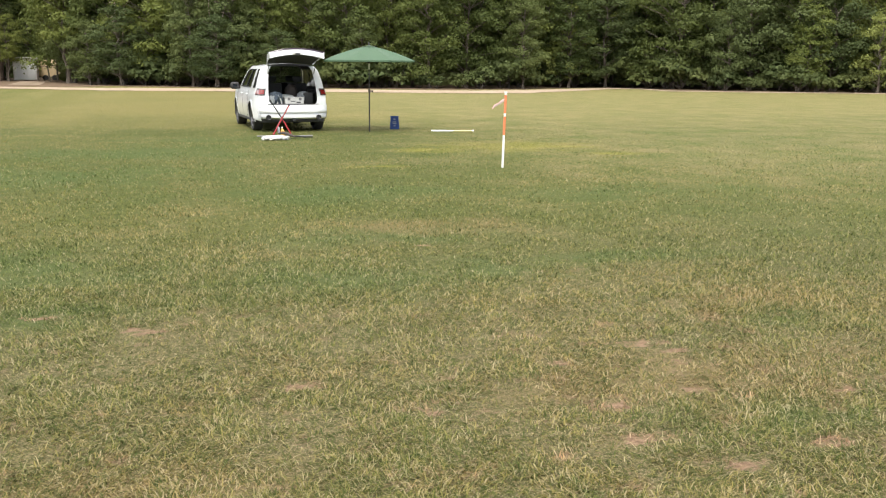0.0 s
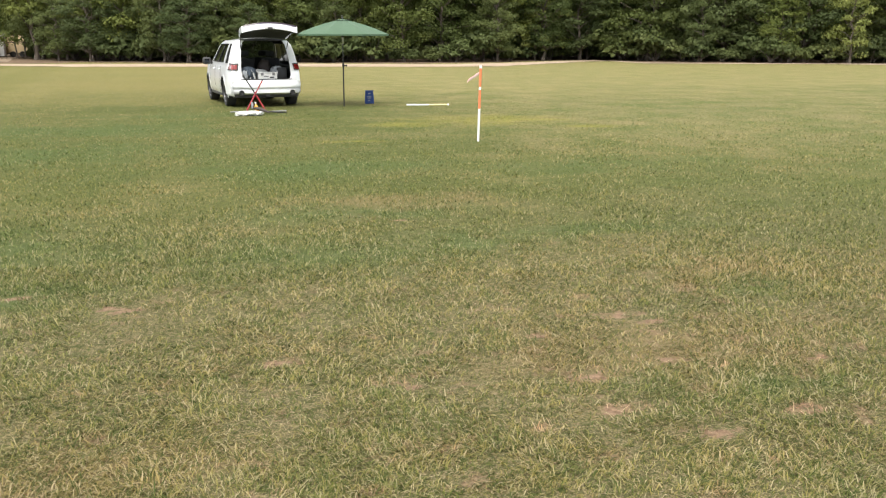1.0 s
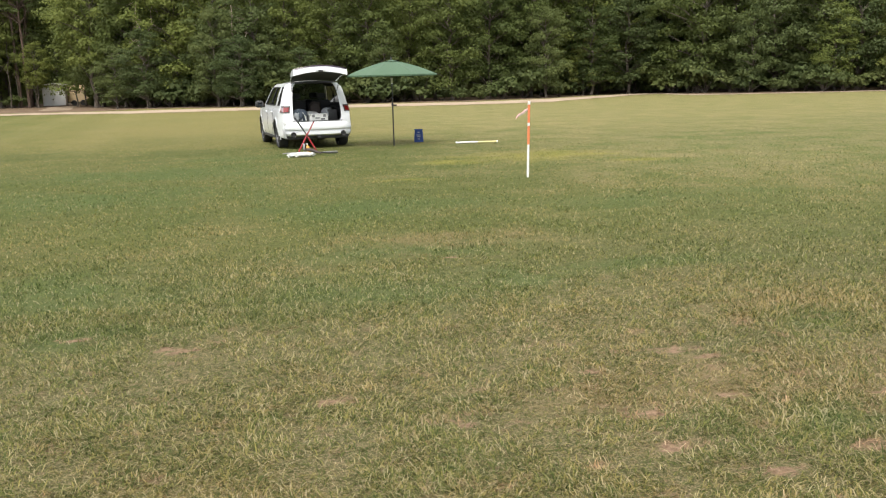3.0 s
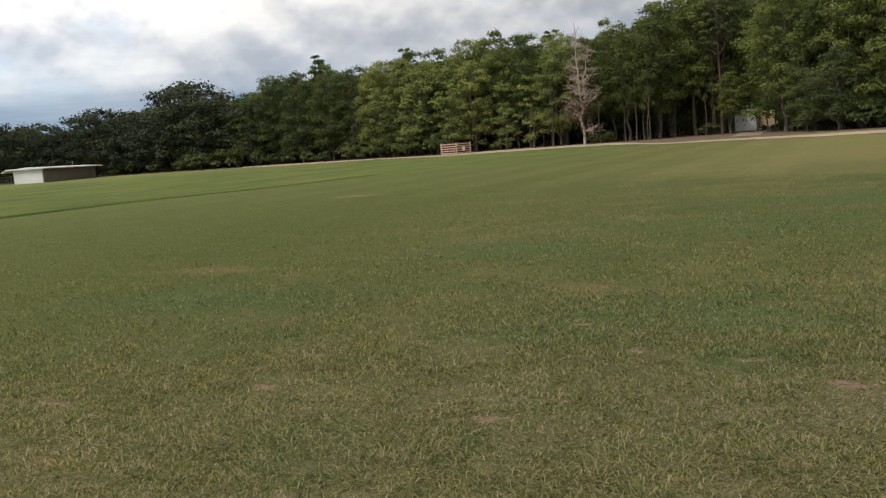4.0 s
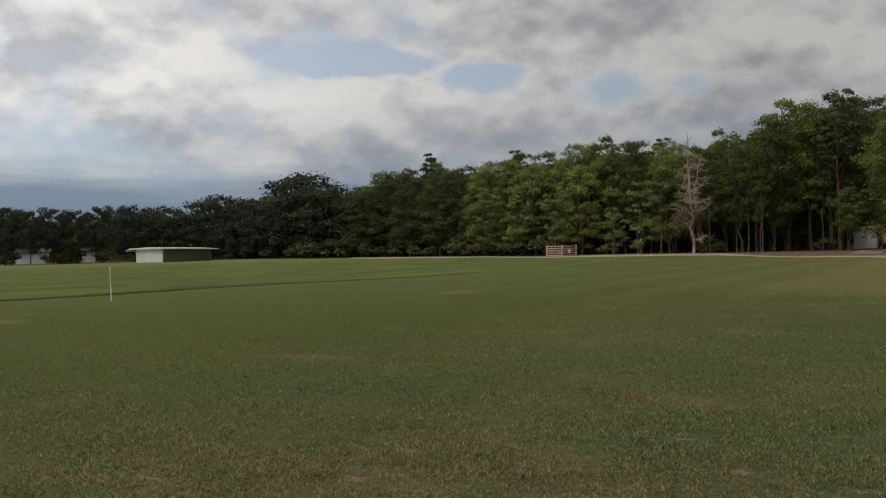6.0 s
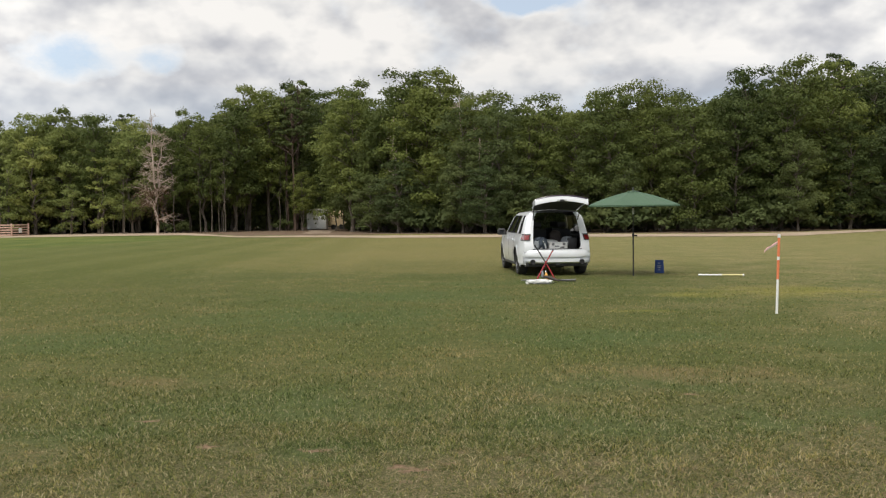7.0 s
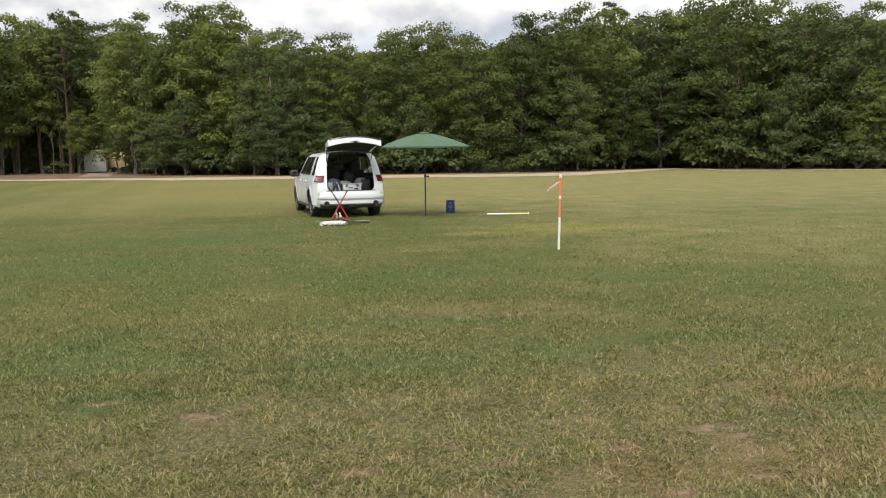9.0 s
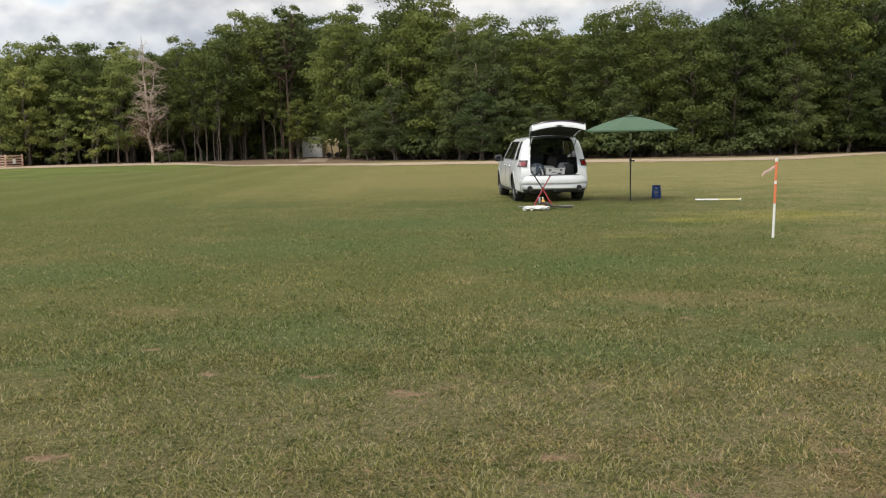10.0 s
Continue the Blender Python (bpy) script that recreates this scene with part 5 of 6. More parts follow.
def soft_heap(name, m, size, material, label, category, seed, folds=3.0, amp=0.18):
    """A crumpled soft thing: a rounded form with folds."""
    noise.seed_set(seed)
    bm = bmesh.new()
    bmesh.ops.create_icosphere(bm, subdivisions=4, radius=1.0)
    for v in bm.verts:
        p = v.co.copy()
        k = 1 + amp * noise.noise(p * folds) + amp * 0.5 * noise.noise(p * folds * 2.7)
        p = Vector((math.copysign(abs(p.x) ** 0.75, p.x), math.copysign(abs(p.y) ** 0.75, p.y), math.copysign(abs(p.z) ** 0.8, p.z))) * k
        v.co = Vector((p.x * size[0] / 2, p.y * size[1] / 2, max(0.0, size[2] / 2 + p.z * size[2] / 2)))
    ob = part(name, bm, material, None, "", 60)
    ob.matrix_world = m
    return tagged(ob, label, category)


def build_load():
    """What lies in the open back of the car."""
    bin_ = thing("storage_box", in_car(0.06, 0.20, 0.714, 3), "white plastic storage box in the car's open back", "storage box")
    part("tub", box(bmesh.new(), -0.25, 0.25, 0, 0.30, 0, 0.165, 0.018), M_WHITE, bin_)
    part("lid", box(bmesh.new(), -0.265, 0.265, -0.012, 0.312, 0.167, 0.192, 0.01), M_WHITE, bin_, "white snap-on lid")
    for sign in (-1, 1):
        part("clip", box(bmesh.new(), sign * 0.15 - 0.035, sign * 0.15 + 0.035, -0.018, -0.002, 0.11, 0.182, 0.006), M_CARBON, bin_, "grey lid clip")
    part("label_bar", box(bmesh.new(), -0.10, 0.02, -0.006, -0.001, 0.07, 0.10), M_CARBON, bin_, "grey printed label")
    part("hand_hole", box(bmesh.new(), 0.05, 0.16, -0.006, -0.001, 0.04, 0.075, 0.004), M_TRIM, bin_)
    soft_heap("duffel_bag", in_car(-0.42, 0.36, 0.714, 20), (0.34, 0.42, 0.33), M_BLUECLOTH, "slumped dark blue-grey duffel bag in the car", "bag", 3)
    soft_heap("folded_towel", in_car(-0.53, 0.22, 0.714, -15), (0.16, 0.18, 0.24), M_GREYCLOTH, "crumpled pale grey towel in the car", "towel", 5, 4.0)
    strap = thing("bag_strap", in_car(-0.42, 0.20, 0.714), "white webbing strap looped over a bag", "strap")
    for x in (-0.06, 0.05):
        part("loop", tube(bmesh.new(), [(x - 0.05, 0.0, 0.02), (x - 0.06, -0.02, 0.12), (x, -0.03, 0.24), (x + 0.06, -0.02, 0.14), (x + 0.09, 0.0, 0.02)], 0.02, 6), M_WHITE, strap)
    soft_heap("white_sack", in_car(-0.05, 0.74, 0.714, 5), (0.42, 0.26, 0.25), M_WHITE, "white sack lying behind the storage box", "sack", 7, 2.5)
    soft_heap("backpack", in_car(0.12, 1.05, 0.714, 0), (0.36, 0.24, 0.50), M_BROWN, "dark brown backpack leaning on the seat", "backpack", 9, 2.0, 0.1)
    soft_heap("jacket", in_car(0.36, 0.60, 0.714, 30), (0.26, 0.34, 0.34), M_GREYCLOTH, "rumpled grey jacket in the car", "jacket", 11, 3.5)
    case = thing("equipment_case", in_car(0.47, 0.42, 0.714, -4), "black equipment case at the side of the load floor", "case")
    part("shell", box(bmesh.new(), -0.13, 0.13, 0, 0.40, 0, 0.30, 0.02), M_TRIM, case)
    part("handle", tube(bmesh.new(), [(0, 0.12, 0.30), (0, 0.13, 0.335), (0, 0.25, 0.335), (0, 0.26, 0.30)], 0.01, 6), M_CARBON, case)


# ---- things on the grass ----
def build_umbrella():
    um = thing("umbrella", pose(*polar(11.72, 26.6), 0, 0, 12), "green canvas patio umbrella standing open on the grass", "umbrella")
    part("lower_pole", lathe(bmesh.new(), [(0.0, -0.1), (0.020, -0.1), (0.020, 1.14), (0.0, 1.14)], None, 14), M_POLE, um, "black steel pole")
    part("upper_pole", lathe(bmesh.new(), [(0.0, 1.1), (0.014, 1.1), (0.014, 2.39), (0.0, 2.39)], None, 14), M_POLE, um)
    knob = part("clamp", lathe(bmesh.new(), [(0.0, 1.12), (0.032, 1.12), (0.035, 1.15), (0.032, 1.21), (0.0, 1.21)], None, 14), M_POLE, um, "black height clamp")
    part("clamp_knob", tube(bmesh.new(), [(0.02, -0.02, 1.165), (0.10, -0.05, 1.15)], [0.012, 0.03], 8), M_TRIM, knob)
    part("crank_housing", tube(bmesh.new(), [(0, 0, 1.76), (0, 0, 1.93)], [0.026, 0.032], 10), M_WHITE, um, "pale crank housing")
    n, edge, top, rim = 8, 1.38, 2.425, 2.01

    def cloth(a, r):
        seg = (a / (2 * math.pi) * n) % 1.0
        scallop = 1 - (1 - math.cos(math.pi / n)) * math.sin(math.pi * seg) ** 0.9
        t = r / edge
        z = top - (top - rim) * (0.55 * t + 0.45 * t * t) - 0.12 * t * (1 - t) * math.sin(math.pi * seg)
        return Vector((r * scallop * math.cos(a), r * scallop * math.sin(a), z))

    canopy = part("canopy", sheet(bmesh.new(), span(0, 2 * math.pi, n * 6), [0.14, 0.35, 0.55, 0.8, 1.0, 1.22, 1.37], cloth, None, 0.006), M_CANVAS, um, "faded green canvas canopy", 25)
    part("hem", sheet(bmesh.new(), span(0, 2 * math.pi, n * 6), span(0, 1, 1), lambda a, v: cloth(a, 1.37) - Vector((0, 0, 0.035 * v))), M_CANVAS, canopy)
    part("vent_cap", sheet(bmesh.new(), span(0, 2 * math.pi, n * 4), [0.03, 0.10, 0.19], lambda a, r: Vector((r * math.cos(a), r * math.sin(a), 2.445 - 0.2 * r))), M_CANVAS, canopy, "green vent cap")
    part("finial", lathe(bmesh.new(), [(0.0, 2.42), (0.022, 2.44), (0.026, 2.48), (0.015, 2.50), (0.02, 2.52), (0.0, 2.54)], None, 10), M_TRIM, um)
    part("hub", lathe(bmesh.new(), [(0.02, 1.95), (0.045, 1.95), (0.045, 2.0), (0.02, 2.0)], None, 12), M_TRIM, um)
    for k in range(n):
        a = 2 * math.pi * k / n
        rib = part("rib", tube(bmesh.new(), [cloth(a, r) - Vector((0, 0, 0.014)) for r in (0.04, 0.4, 0.8, 1.355)], 0.008, 5), M_POLE, um)
        part("strut", tube(bmesh.new(), [(0.04 * math.cos(a), 0.04 * math.sin(a), 1.98), cloth(a, 0.62) - Vector((0, 0, 0.016))], 0.006, 5), M_POLE, rib)


def pole_section(name, r, z0, z1, material, parent, label=""):
    return part(name, lathe(bmesh.new(), [(0.0, z0), (r, z0), (r, z1), (0.0, z1)], None, 14), material, parent, label)


def streamer(points, width, seed):
    rnd = random.Random(seed)
    bm = bmesh.new()
    prev = None
    for i, p in enumerate(points):
        w = Vector((0, rnd.uniform(-0.3, 0.3), 1)).normalized() * width / 2
        a, b = bm.verts.new(Vector(p) + w), bm.verts.new(Vector(p) - w)
        if prev:
            bm.faces.new((prev[0], a, b, prev[1]))
        prev = (a, b)
    bm.normal_update()
    bmesh.ops.solidify(bm, geom=list(bm.faces), thickness=0.002)
    return bm


def build_stake():
    st = thing("marker_stake", pose(*polar(20.07, 17.15), 1.0, 1.2, 0), "white and orange striped marker stake in the grass", "marker stake")
    pole_section("lower_pole", 0.022, -0.15, 0.61, M_WHITE, st, "white plastic pipe")
    pole_section("orange_band", 0.023, 0.61, 0.955, M_ORANGE, st, "faded orange band")
    pole_section("white_band", 0.0225, 0.955, 1.015, M_WHITE, st)
    pole_section("orange_band", 0.023, 1.015, 1.35, M_ORANGE, st, "faded orange band")
    pole_section("cap", 0.0255, 1.35, 1.41, M_WHITE, st, "white pipe cap")
    part("ribbon", streamer([(-0.02, 0, 1.27), (-0.08, 0.01, 1.24), (-0.14, 0.0, 1.19), (-0.20, 0.02, 1.16), (-0.25, 0.0, 1.10)], 0.032, 3), M_PINK, st, "faded pink flagging ribbon")
    part("ribbon", streamer([(-0.02, 0, 1.25), (-0.09, -0.01, 1.20), (-0.15, 0.0, 1.17), (-0.22, -0.02, 1.13)], 0.03, 4), M_SOCK_PALE, st, "faded pink flagging ribbon")


def build_windsock():
    ws = thing("windsock", pose(*polar(-69.2, 31.7), 0, -1.2, 69.2), "white windsock pole with striped sock and ribbons", "windsock")
    pole_section("pole", 0.021, -0.2, 1.86, M_WHITE, ws, "white plastic pipe pole")
    pole_section("upper_pole", 0.017, 1.86, 3.10, M_WHITE, ws)
    part("arm", tube(bmesh.new(), [(-0.66, 0, 1.80), (0.0, 0, 1.84)], 0.018, 8), M_WHITE, ws, "white side arm")
    part("arm_end", tube(bmesh.new(), [(-0.66, 0, 1.78), (-0.67, 0, 1.98)], 0.022, 8), M_WHITE, ws)
    part("hoop", tube(bmesh.new(), [(-0.02 + 0.085 * math.cos(a), 0.05 * math.sin(a), 3.12 + 0.11 * math.sin(a)) for a in span(0, 2 * math.pi, 14)], 0.022, 6), M_TRIM, ws, "black wire hoop")
    # the slack sock in bands
    bands = span(0, 1, 6)
    for i in range(6):
        def cuff(a, t):
            c = Vector((0.02 + 0.30 * t, 0.02, 3.10 - 0.84 * t))
            r = 0.098 - 0.035 * t
            return c + Vector((r * math.cos(a) * 0.9, r * math.sin(a) * (0.75 + 0.2 * math.sin(9 * t)), r * 0.35 * math.cos(a) + 0.012 * math.sin(5 * a + 8 * t)))
        part("sock_band", sheet(bmesh.new(), span(0, 2 * math.pi, 16), span(bands[i], bands[i + 1], 3), cuff), M_SOCK_ORANGE if i % 2 == 0 else M_SOCK_PALE, ws, "faded orange sock band" if i % 2 == 0 else "pale sock band")
    for k, (knee, tail, mat, lab) in enumerate(((-0.27, (0.56, -0.17), M_PINK, "faded pink ribbon"), (-0.31, (0.46, -0.50), M_WHITE, "bleached pale ribbon"))):
        pts = [(-0.62 + 0.62 * t, -0.05 - 0.02 * k, 1.79 + knee * t + 0.015 * math.sin(8 * t + 2 * k)) for t in span(0, 1, 6)]
        pts += [(tail[0] * t, -0.06 + 0.05 * t, 1.79 + knee + (tail[1] - knee) * t ** 0.8 + 0.02 * math.sin(9 * t)) for t in span(0.15, 1, 6)]
        part("ribbon", streamer(pts, 0.04, 20 + k), mat, ws, lab)
    part("ribbon", streamer([(-0.60 + 0.56 * t, -0.09, 1.77 - 0.32 * t + 0.02 * math.sin(6 * t)) for t in span(0, 1, 6)], 0.045, 27), M_PINK, ws, "faded pink ribbon")


def build_marker():
    mk = thing("marker_post", pose(*polar(-53.0, 35.3), 0.5, -1.0, 0), "thin white and yellow marker post in grass", "marker post")
    pole_section("lower_pole", 0.021, -0.15, 0.66, M_WHITE, mk, "white plastic pipe")
    pole_section("upper_pole", 0.0215, 0.66, 1.20, M_YELLOW, mk, "yellow taped upper pipe")
    pole_section("cap", 0.023, 1.20, 1.26, M_WHITE, mk)


def build_pipe():
    a, b = polar(15.59, 26.6), polar(18.22, 26.7)
    pp = thing("pipe_on_grass", Matrix.Identity(4), "white and yellow plastic pipe lying on the grass", "pipe")
    mid = a.lerp(b, 0.52)
    up = Vector((0, 0, 0.035))
    part("white_section", tube(bmesh.new(), [a + up, mid + up], 0.026, 10), M_WHITE, pp)
    part("yellow_section", tube(bmesh.new(), [mid + up, b + up], 0.025, 10), M_YELLOW, pp, "yellowed half of the pipe")
    part("end_cap", tube(bmesh.new(), [b.lerp(a, 0.03) + up, b + up], 0.032, 10), M_WHITE, pp)


def build_blue_bag():
    bg = thing("blue_bag", pose(*polar(13.28, 27.8), 0, 0, -8), "upright dark blue bag with pale print on the grass", "bag")
    bm = bmesh.new()
    sheet(bm, span(0, 2 * math.pi, 28), span(0, 1, 8), lambda a, v: Vector((
        math.copysign(abs(math.cos(a)) ** 0.35, math.cos(a)) * (0.125 + 0.012 * math.sin(3 * v + 1)), math.copysign(abs(math.sin(a)) ** 0.4, math.sin(a)) * 0.075 * (1.05 - 0.5 * v), 0.385 * v + 0.008 * math.sin(3 * a) * v)))
    part("sack", bm, M_BLUE, bg)
    part("top_fold", box(bmesh.new(), -0.13, 0.13, -0.05, 0.05, 0.372, 0.392, 0.008), M_BLUE, bg)
    for z, w in ((0.30, 0.07), (0.22, 0.12), (0.17, 0.10), (0.10, 0.06)):
        part("print_bar", box(bmesh.new(), -w / 2 - 0.01, w / 2 - 0.01, -0.086, -0.079, z - 0.011, z + 0.011), M_GREYCLOTH, bg, "pale printed bar")


def build_stand():
    sd = thing("folding_stand", pose(*polar(6.35, 25.5), 0, 0, -6), "red and grey crossed folding stand behind the car", "folding stand", "")
    for y in (-0.16, 0.16):
        part("leg", tube(bmesh.new(), [(-0.24, y, 0.0), (0.02, y, 0.48)], 0.016, 8), M_REDPAINT, sd, "red enamel leg")
        part("arm", tube(bmesh.new(), [(0.02, y, 0.48), (0.20, y, 0.80)], 0.014, 8), M_REDPAINT if y < 0 else M_CARBON, sd)
        part("leg", tube(bmesh.new(), [(0.24, y + 0.03, 0.0), (-0.02, y + 0.03, 0.47)], 0.016, 8), M_REDPAINT, sd, "red enamel leg")
        part("arm", tube(bmesh.new(), [(-0.02, y + 0.03, 0.47), (-0.30, y + 0.03, 0.92)], 0.014, 8), M_POLE, sd, "dark grey arm")
    part("pivot", tube(bmesh.new(), [(0, -0.2, 0.44), (0, 0.22, 0.44)], 0.014, 8), M_POLE, sd)
    for x in (-0.24, 0.24):
        part("foot_bar", tube(bmesh.new(), [(x, -0.17, 0.014), (x, 0.2, 0.014)], 0.014, 8), M_REDPAINT, sd)
    part("sling_bar", tube(bmesh.new(), [(-0.30, -0.17, 0.92), (-0.30, 0.2, 0.92)], 0.02, 8), M_TRIM, sd, "black foam pad")
    part("sling_bar", tube(bmesh.new(), [(0.20, -0.17, 0.80), (0.20, 0.2, 0.80)], 0.02, 8), M_TRIM, sd, "black foam pad")


def build_model_plane():
    """The model aircraft that lies on the grass by the stand, and what lies with it."""
    pl = thing("model_plane", pose(*polar(6.55, 24.1), 0, 0, 8), "grey and white model aircraft lying on the grass", "model aircraft")
    bm = bmesh.new()
    sheet(bm, span(-0.72, 0.02, 12), span(0, 2 * math.pi, 10), lambda x, a: Vector((x, 0.30 + 0.24 * x + 0.05 * math.cos(a), 0.06 + 0.014 * math.sin(a) - 0.012 * (x + 0.4))))
    part("wing_panel", bm, M_CARBON, pl, "grey wing panel")
    bm = bmesh.new()
    sheet(bm, span(0.0, 0.72, 12), span(0, 2 * math.pi, 10), lambda x, a: Vector((x, -0.04 + 0.10 * x + 0.045 * math.cos(a), 0.06 + 0.013 * math.sin(a))))
    part("wing_panel", bm, M_CARBON, pl, "grey wing panel")
    part("fuselage", tube(bmesh.new(), [(-0.05, 0.55, 0.10), (0.0, 0.30, 0.13), (0.03, 0.05, 0.12), (0.10, -0.20, 0.09), (0.16, -0.36, 0.06)], [0.018, 0.035, 0.045, 0.035, 0.018], 12), M_BROWN, pl, "dark brown fuselage")
    part("tail_fin", box(bmesh.new(), -0.06, -0.04, 0.44, 0.60, 0.10, 0.27, 0.006), M_GREYCLOTH, pl)
    part("boom", tube(bmesh.new(), [(0.10, -0.20, 0.08), (0.42, -0.26, 0.05), (0.66, -0.20, 0.04)], [0.022, 0.018, 0.014], 8), M_POLE, pl, "black tail boom")
    soft_heap("white_cloth", pose(*polar(5.95, 23.6), 0, 0, 5), (0.66, 0.36, 0.11), M_WHITE, "white cloth bundled flat on the grass", "cloth", 13, 4.5, 0.38)
    bt = thing("orange_bottle", pose(*polar(6.42, 24.5), 0, -8, 0), "orange-yellow bottle standing by the model aircraft", "bottle")
    part("bottle_body", lathe(bmesh.new(), [(0.0, 0.0), (0.045, 0.0), (0.048, 0.02), (0.048, 0.17), (0.03, 0.21), (0.018, 0.225), (0.018, 0.25)], None, 16), M_OCHRE, bt)
    part("bottle_cap", lathe(bmesh.new(), [(0.02, 0.245), (0.021, 0.28), (0.0, 0.285)], None, 12), M_WHITE, bt, "white cap")


# ---- far things ----
def build_gate_fence():
    posts = [polar(-26.4, 104.5), polar(-25.45, 104.0), polar(-24.58, 107.0)]
    for i, lab in ((0, "weathered reddish board fence panel by the wood"), (1, "weathered board fence panel with a white notice")):
        a, b = posts[i], posts[i + 1]
        way = (b - a).to_2d().normalized()
        fn = thing("fence_panel", Matrix.Translation(a) @ Matrix.Rotation(math.atan2(way.y, way.x), 4, "Z"), lab, "fence", "fence panels by the wood")
        length = (b - a).length
        for x in ((0.0, length) if i == 0 else (length,)):
            part("post", box(bmesh.new(), x - 0.07, x + 0.07, -0.07, 0.07, -0.1, 1.33, 0.012), M_FENCE, fn)
        for k in range(5):
            z = 0.16 + 0.255 * k
            part("rail", box(bmesh.new(), 0.0, length, -0.095, -0.072, z - 0.065, z + 0.065, 0.006), M_FENCE, fn)
        if i == 1:
            part("notice", box(bmesh.new(), length * 0.35, length * 0.35 + 0.62, -0.125, -0.10, 0.36, 0.84, 0.006), M_WHITE, fn, "plain white notice board")
            part("flag_tape", box(bmesh.new(), 0.02, 0.20, -0.12, -0.10, 0.98, 1.26, 0.006), M_YELLOW, fn, "yellow tape on the post")


def build_hut():
    base = polar(-50.0, 138.0)
    hut = thing("pavilion", Matrix.Translation(base) @ Matrix.Rotation(radians(98), 4, "Z"), "low white-ended shelter with a pale sloping roof", "shelter")
    # x along the dark long side; the white end turns to the field
    L, D, Z = 10.8, 5.0, 1.98
    end = part("end_wall", box(bmesh.new(), -0.15, 0.0, 0.0, D, 0, Z + 0.1, 0.01), M_SIDING, hut, "white boarded end wall")
    for k in range(9):
        part("board", box(bmesh.new(), -0.175, -0.15, 0.02, D - 0.02, 0.02 + k * 0.23, 0.24 + k * 0.23), M_SIDING, end, smooth=0)
    part("long_wall", box(bmesh.new(), 0.0, L, 0.02, 0.16, 0, Z - 0.15, 0.01), M_BOARD, hut, "dark brown boarded wall")
    part("back_wall", box(bmesh.new(), 0.0, L, D - 0.15, D, 0, Z - 0.15, 0.01), M_BOARD, hut)
    part("far_wall", box(bmesh.new(), L - 0.15, L, 0.17, D - 0.16, 0, Z - 0.2, 0.01), M_BOARD, hut)
    bm = sheet(bmesh.new(), span(-0.55, L + 0.7, 14), span(-0.9, D + 0.9, 8), lambda x, y: Vector((x, y, Z + 0.26 - 0.028 * x * 0.6 - 0.16 * abs(y - D / 2) / (D / 2))), None, 0.12)
    part("roof", bm, M_TIN, hut, "pale tin roof")
    part("fascia", box(bmesh.new(), -0.60, -0.555, -0.9, D + 0.9, Z - 0.06, Z + 0.14, 0.01), M_SIDING, hut, "white fascia board")
    part("awning", sheet(bmesh.new(), span(-0.5, 2.0, 4), span(0, 1, 3), lambda x, v: Vector((x, D + 0.85 + 1.0 * v, Z + 0.10 - 0.36 * v)), None, 0.09), M_SIDING, hut, "white sloping side awning")
    for y in (0.7, 2.0):
        part("post", box(bmesh.new(), L + 0.3, L + 0.42, y, y + 0.12, 0, Z - 0.1, 0.01), M_BOARD, hut)
    part("vent_pipe", tube(bmesh.new(), [(9.0, 2.5, Z), (9.0, 2.5, Z + 0.75)], 0.05, 8), M_CARBON, hut)
    # low box fence by the shelter
    pen = thing("pen_fence", Matrix.Translation(polar(-53.0, 140)) @ Matrix.Rotation(radians(50), 4, "Z"), "dark low wooden pen beside the shelter", "fence")
    for x in (0, 1.6, 3.2):
        part("post", box(bmesh.new(), x - 0.05, x + 0.05, -0.05, 0.05, 0, 1.2, 0.01), M_BOARD, pen)
    for z in (0.3, 0.65, 1.0):
        part("rail", box(bmesh.new(), 0, 3.2, -0.075, -0.052, z, z + 0.12, 0.005), M_DARKSHINGLE, pen)


def build_houses():
    for az, d, w, roof_mat, lab in ((-57.2, 162, 5.0, M_DARKSHINGLE, "pale blue-white house glimpsed beneath trees"), (-54.2, 162, 2.1, M_DARKSHINGLE, "small pale outbuilding glimpsed beneath trees")):
        hs = thing("house", Matrix.Translation(polar(az, d)) @ Matrix.Rotation(radians(-az), 4, "Z"), lab, "house")
        wall = part("wall", box(bmesh.new(), -w / 2, w / 2, 0, 5, 0, 1.95, 0.02), M_PALEBLUE, hs, "pale painted wall")
        for k in range(8):
            part("board", box(bmesh.new(), -w / 2, w / 2, -0.02, -0.002, 0.02 + 0.24 * k, 0.25 + 0.24 * k), M_PALEBLUE, wall, smooth=0)
        bm = bmesh.new()
        sheet(bm, span(-w / 2 - 0.4, w / 2 + 0.4, 4), [-0.5, 2.5, 5.5], lambda x, y: Vector((x, y, 2.55 - abs(y - 2.5) * 0.22)), None, 0.12)
        part("roof", bm, roof_mat, hs, "grey shingle roof")
    hs = thing("house", Matrix.Translation(polar(-55.3, 153)) @ Matrix.Rotation(radians(55.3), 4, "Z"), "small grey gabled shed under the trees", "house")
    part("wall", box(bmesh.new(), -1.7, 1.7, 0, 4, 0, 1.0, 0.02), M_SHINGLE, hs)
    bm = sheet(bmesh.new(), [-2.1, 0, 2.1], span(-0.3, 4.3, 3), lambda x, y: Vector((x, y, 2.05 - abs(x) * 0.52)), None, 0.1)
    part("roof", bm, M_SHINGLE, hs, "grey shingle gable roof")


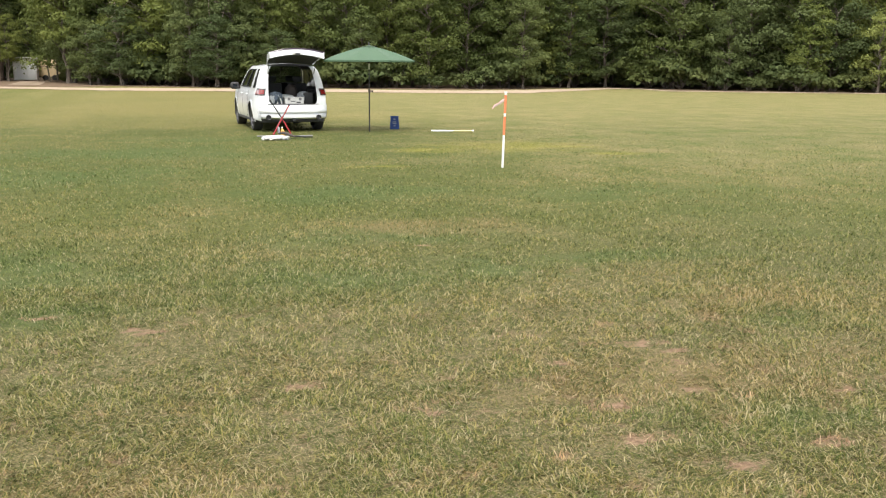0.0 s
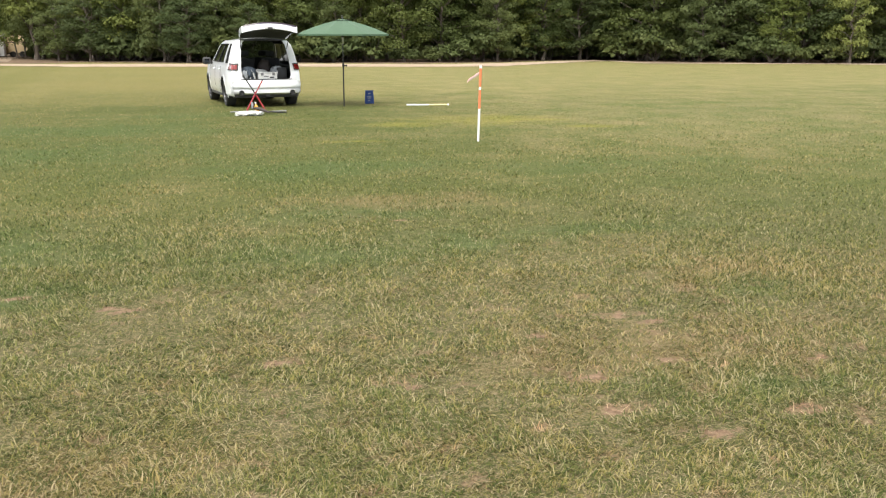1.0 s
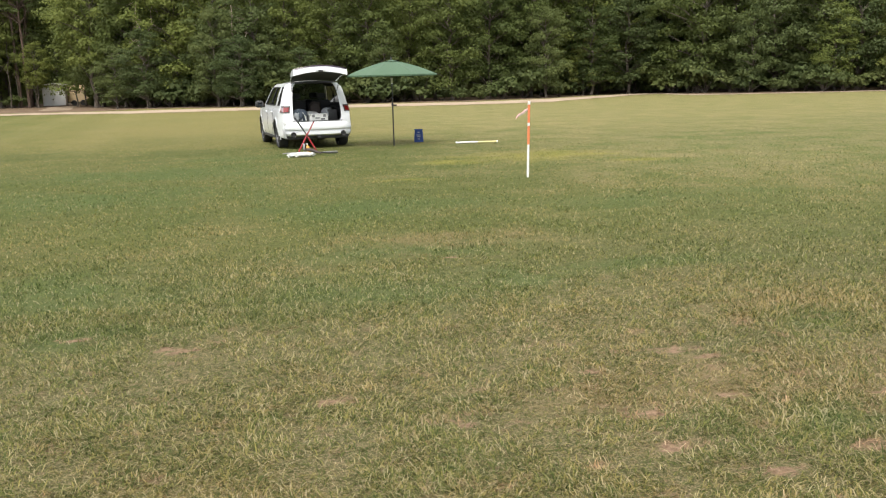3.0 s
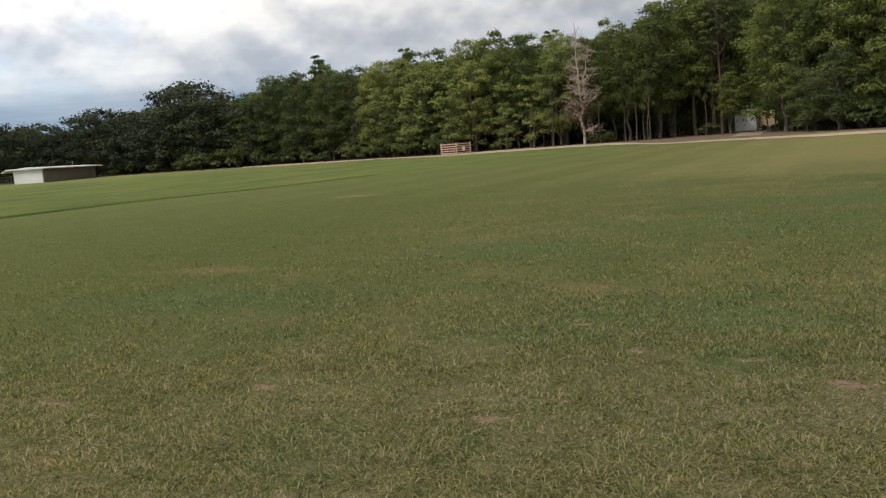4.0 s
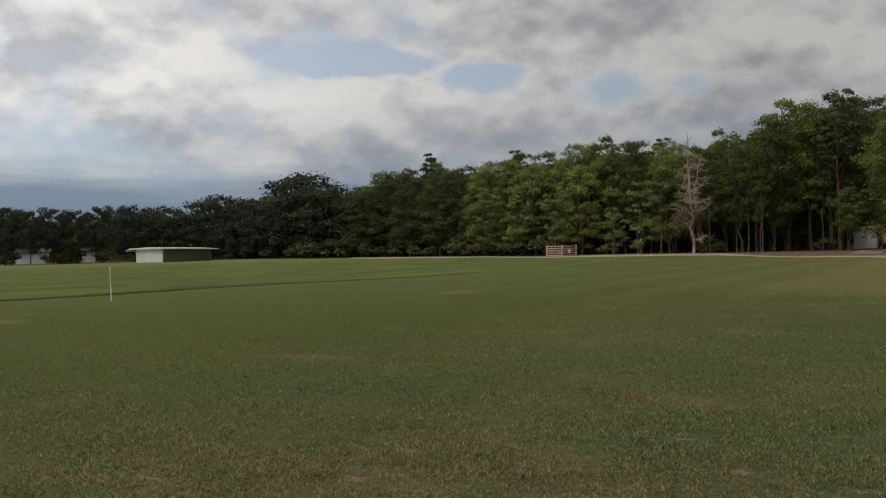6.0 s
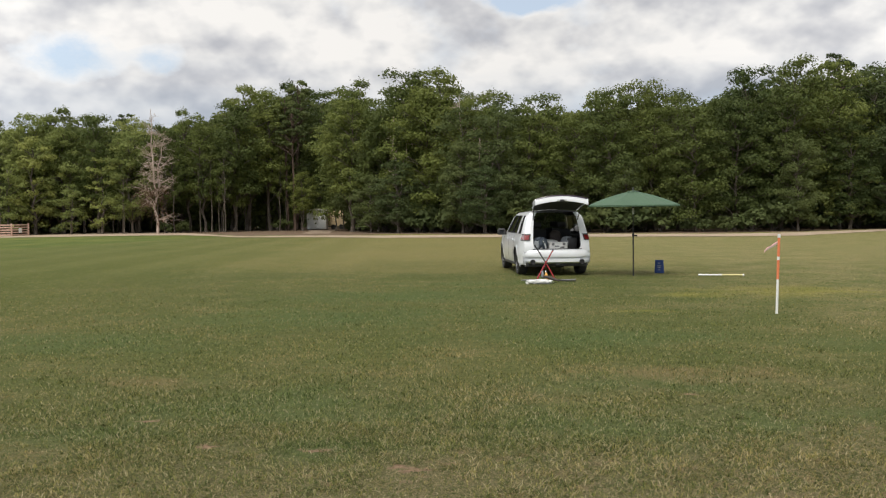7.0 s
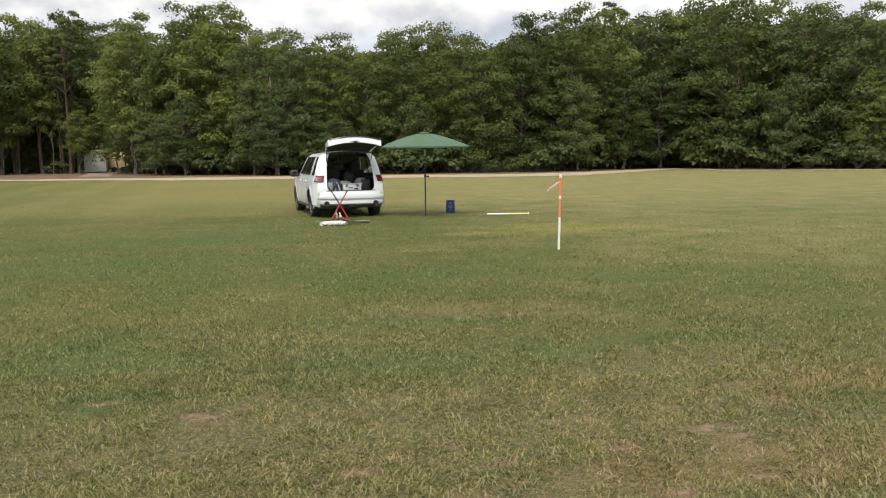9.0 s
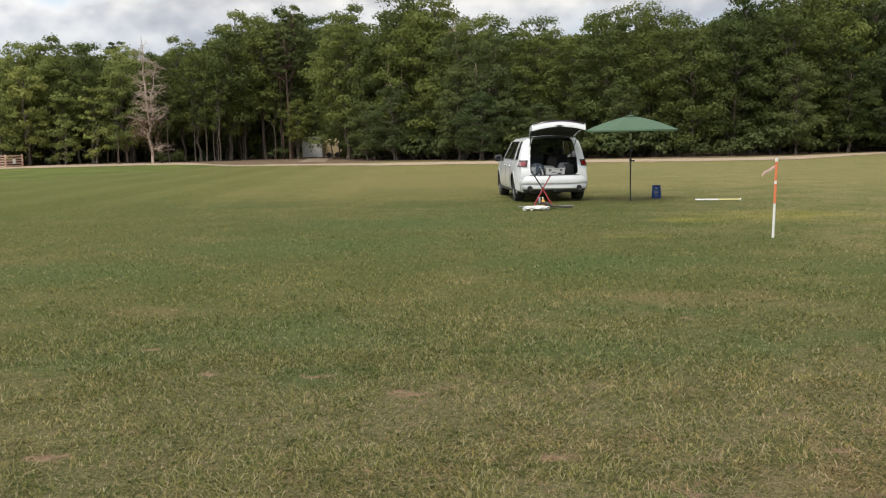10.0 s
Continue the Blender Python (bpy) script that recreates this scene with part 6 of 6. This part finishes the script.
def build_shed():
    sh = thing("shed", Matrix.Translation(polar(-7.95, 114.0)) @ Matrix.Rotation(radians(4), 4, "Z") @ Matrix.Diagonal((0.9, 1, 1, 1)), "small white metal shed among the trees", "shed")
    part("wall", box(bmesh.new(), -1.35, 1.35, 0, 2.4, 0.12, 2.45, 0.02), M_SIDING, sh, "white ribbed metal wall")
    for k in range(9):
        x = -1.30 + 0.165 * k
        part("rib", box(bmesh.new(), x, x + 0.04, -0.025, -0.002, 0.14, 2.42), M_SIDING, sh, smooth=0)
    part("door", box(bmesh.new(), 0.25, 1.2, -0.04, -0.004, 0.16, 2.1, 0.01), M_SIDING, sh, "white double door")
    part("corner_post", box(bmesh.new(), -1.42, -1.30, -0.04, -0.003, 0.1, 2.45, 0.005), M_TIN, sh)
    part("corner_post", box(bmesh.new(), 1.25, 1.42, -0.06, -0.045, 0.1, 2.45, 0.005), M_BOARD, sh, "dark corner post")
    part("roof", sheet(bmesh.new(), span(-1.6, 1.6, 6), span(-0.35, 2.7, 4), lambda x, y: Vector((x, y, 2.62 - 0.08 * abs(x) + 0.02 * y)), None, 0.1), M_TIN, sh, "pale tin roof")
    part("skid", box(bmesh.new(), -1.3, 1.3, 0.05, 2.3, 0.0, 0.115, 0.01), M_BOARD, sh)
    tr = thing("covered_trailer", Matrix.Translation(polar(-6.7, 116)) @ Matrix.Rotation(radians(8), 4, "Z"), "tan tarpaulin-covered trailer half hidden behind trees", "trailer")
    bm = bmesh.new()
    sheet(bm, span(-1.5, 1.5, 8), span(0, math.pi, 12), lambda x, a: Vector((x, 1.0 - 1.0 * math.copysign(abs(math.cos(a)) ** 0.6, math.cos(a)), 0.45 + 1.95 * abs(math.sin(a)) ** 0.5 + 0.05 * math.sin(4 * x + 3 * a))))
    part("tarpaulin", bm, M_TAN, tr, "tan tarpaulin cover")
    part("bed", box(bmesh.new(), -1.5, 1.5, 0.05, 1.95, 0.38, 0.55, 0.02), M_BOARD, tr)
    for x in (-0.5, 0.5):
        turn = Matrix.Translation((x, 0.02, 0.33)) @ Matrix.Rotation(radians(90), 4, "X")
        part("wheel", lathe(bmesh.new(), [(0.0, 0.02), (0.18, 0.02), (0.2, 0.05), (0.32, 0.05), (0.33, -0.12), (0.0, -0.12)], turn, 20), M_RUBBER, tr)


build_car()
build_load()
build_umbrella()
build_stake()
build_windsock()
build_marker()
build_pipe()
build_blue_bag()
build_stand()
build_model_plane()
build_gate_fence()
build_hut()
build_houses()
build_shed()
build_grass()
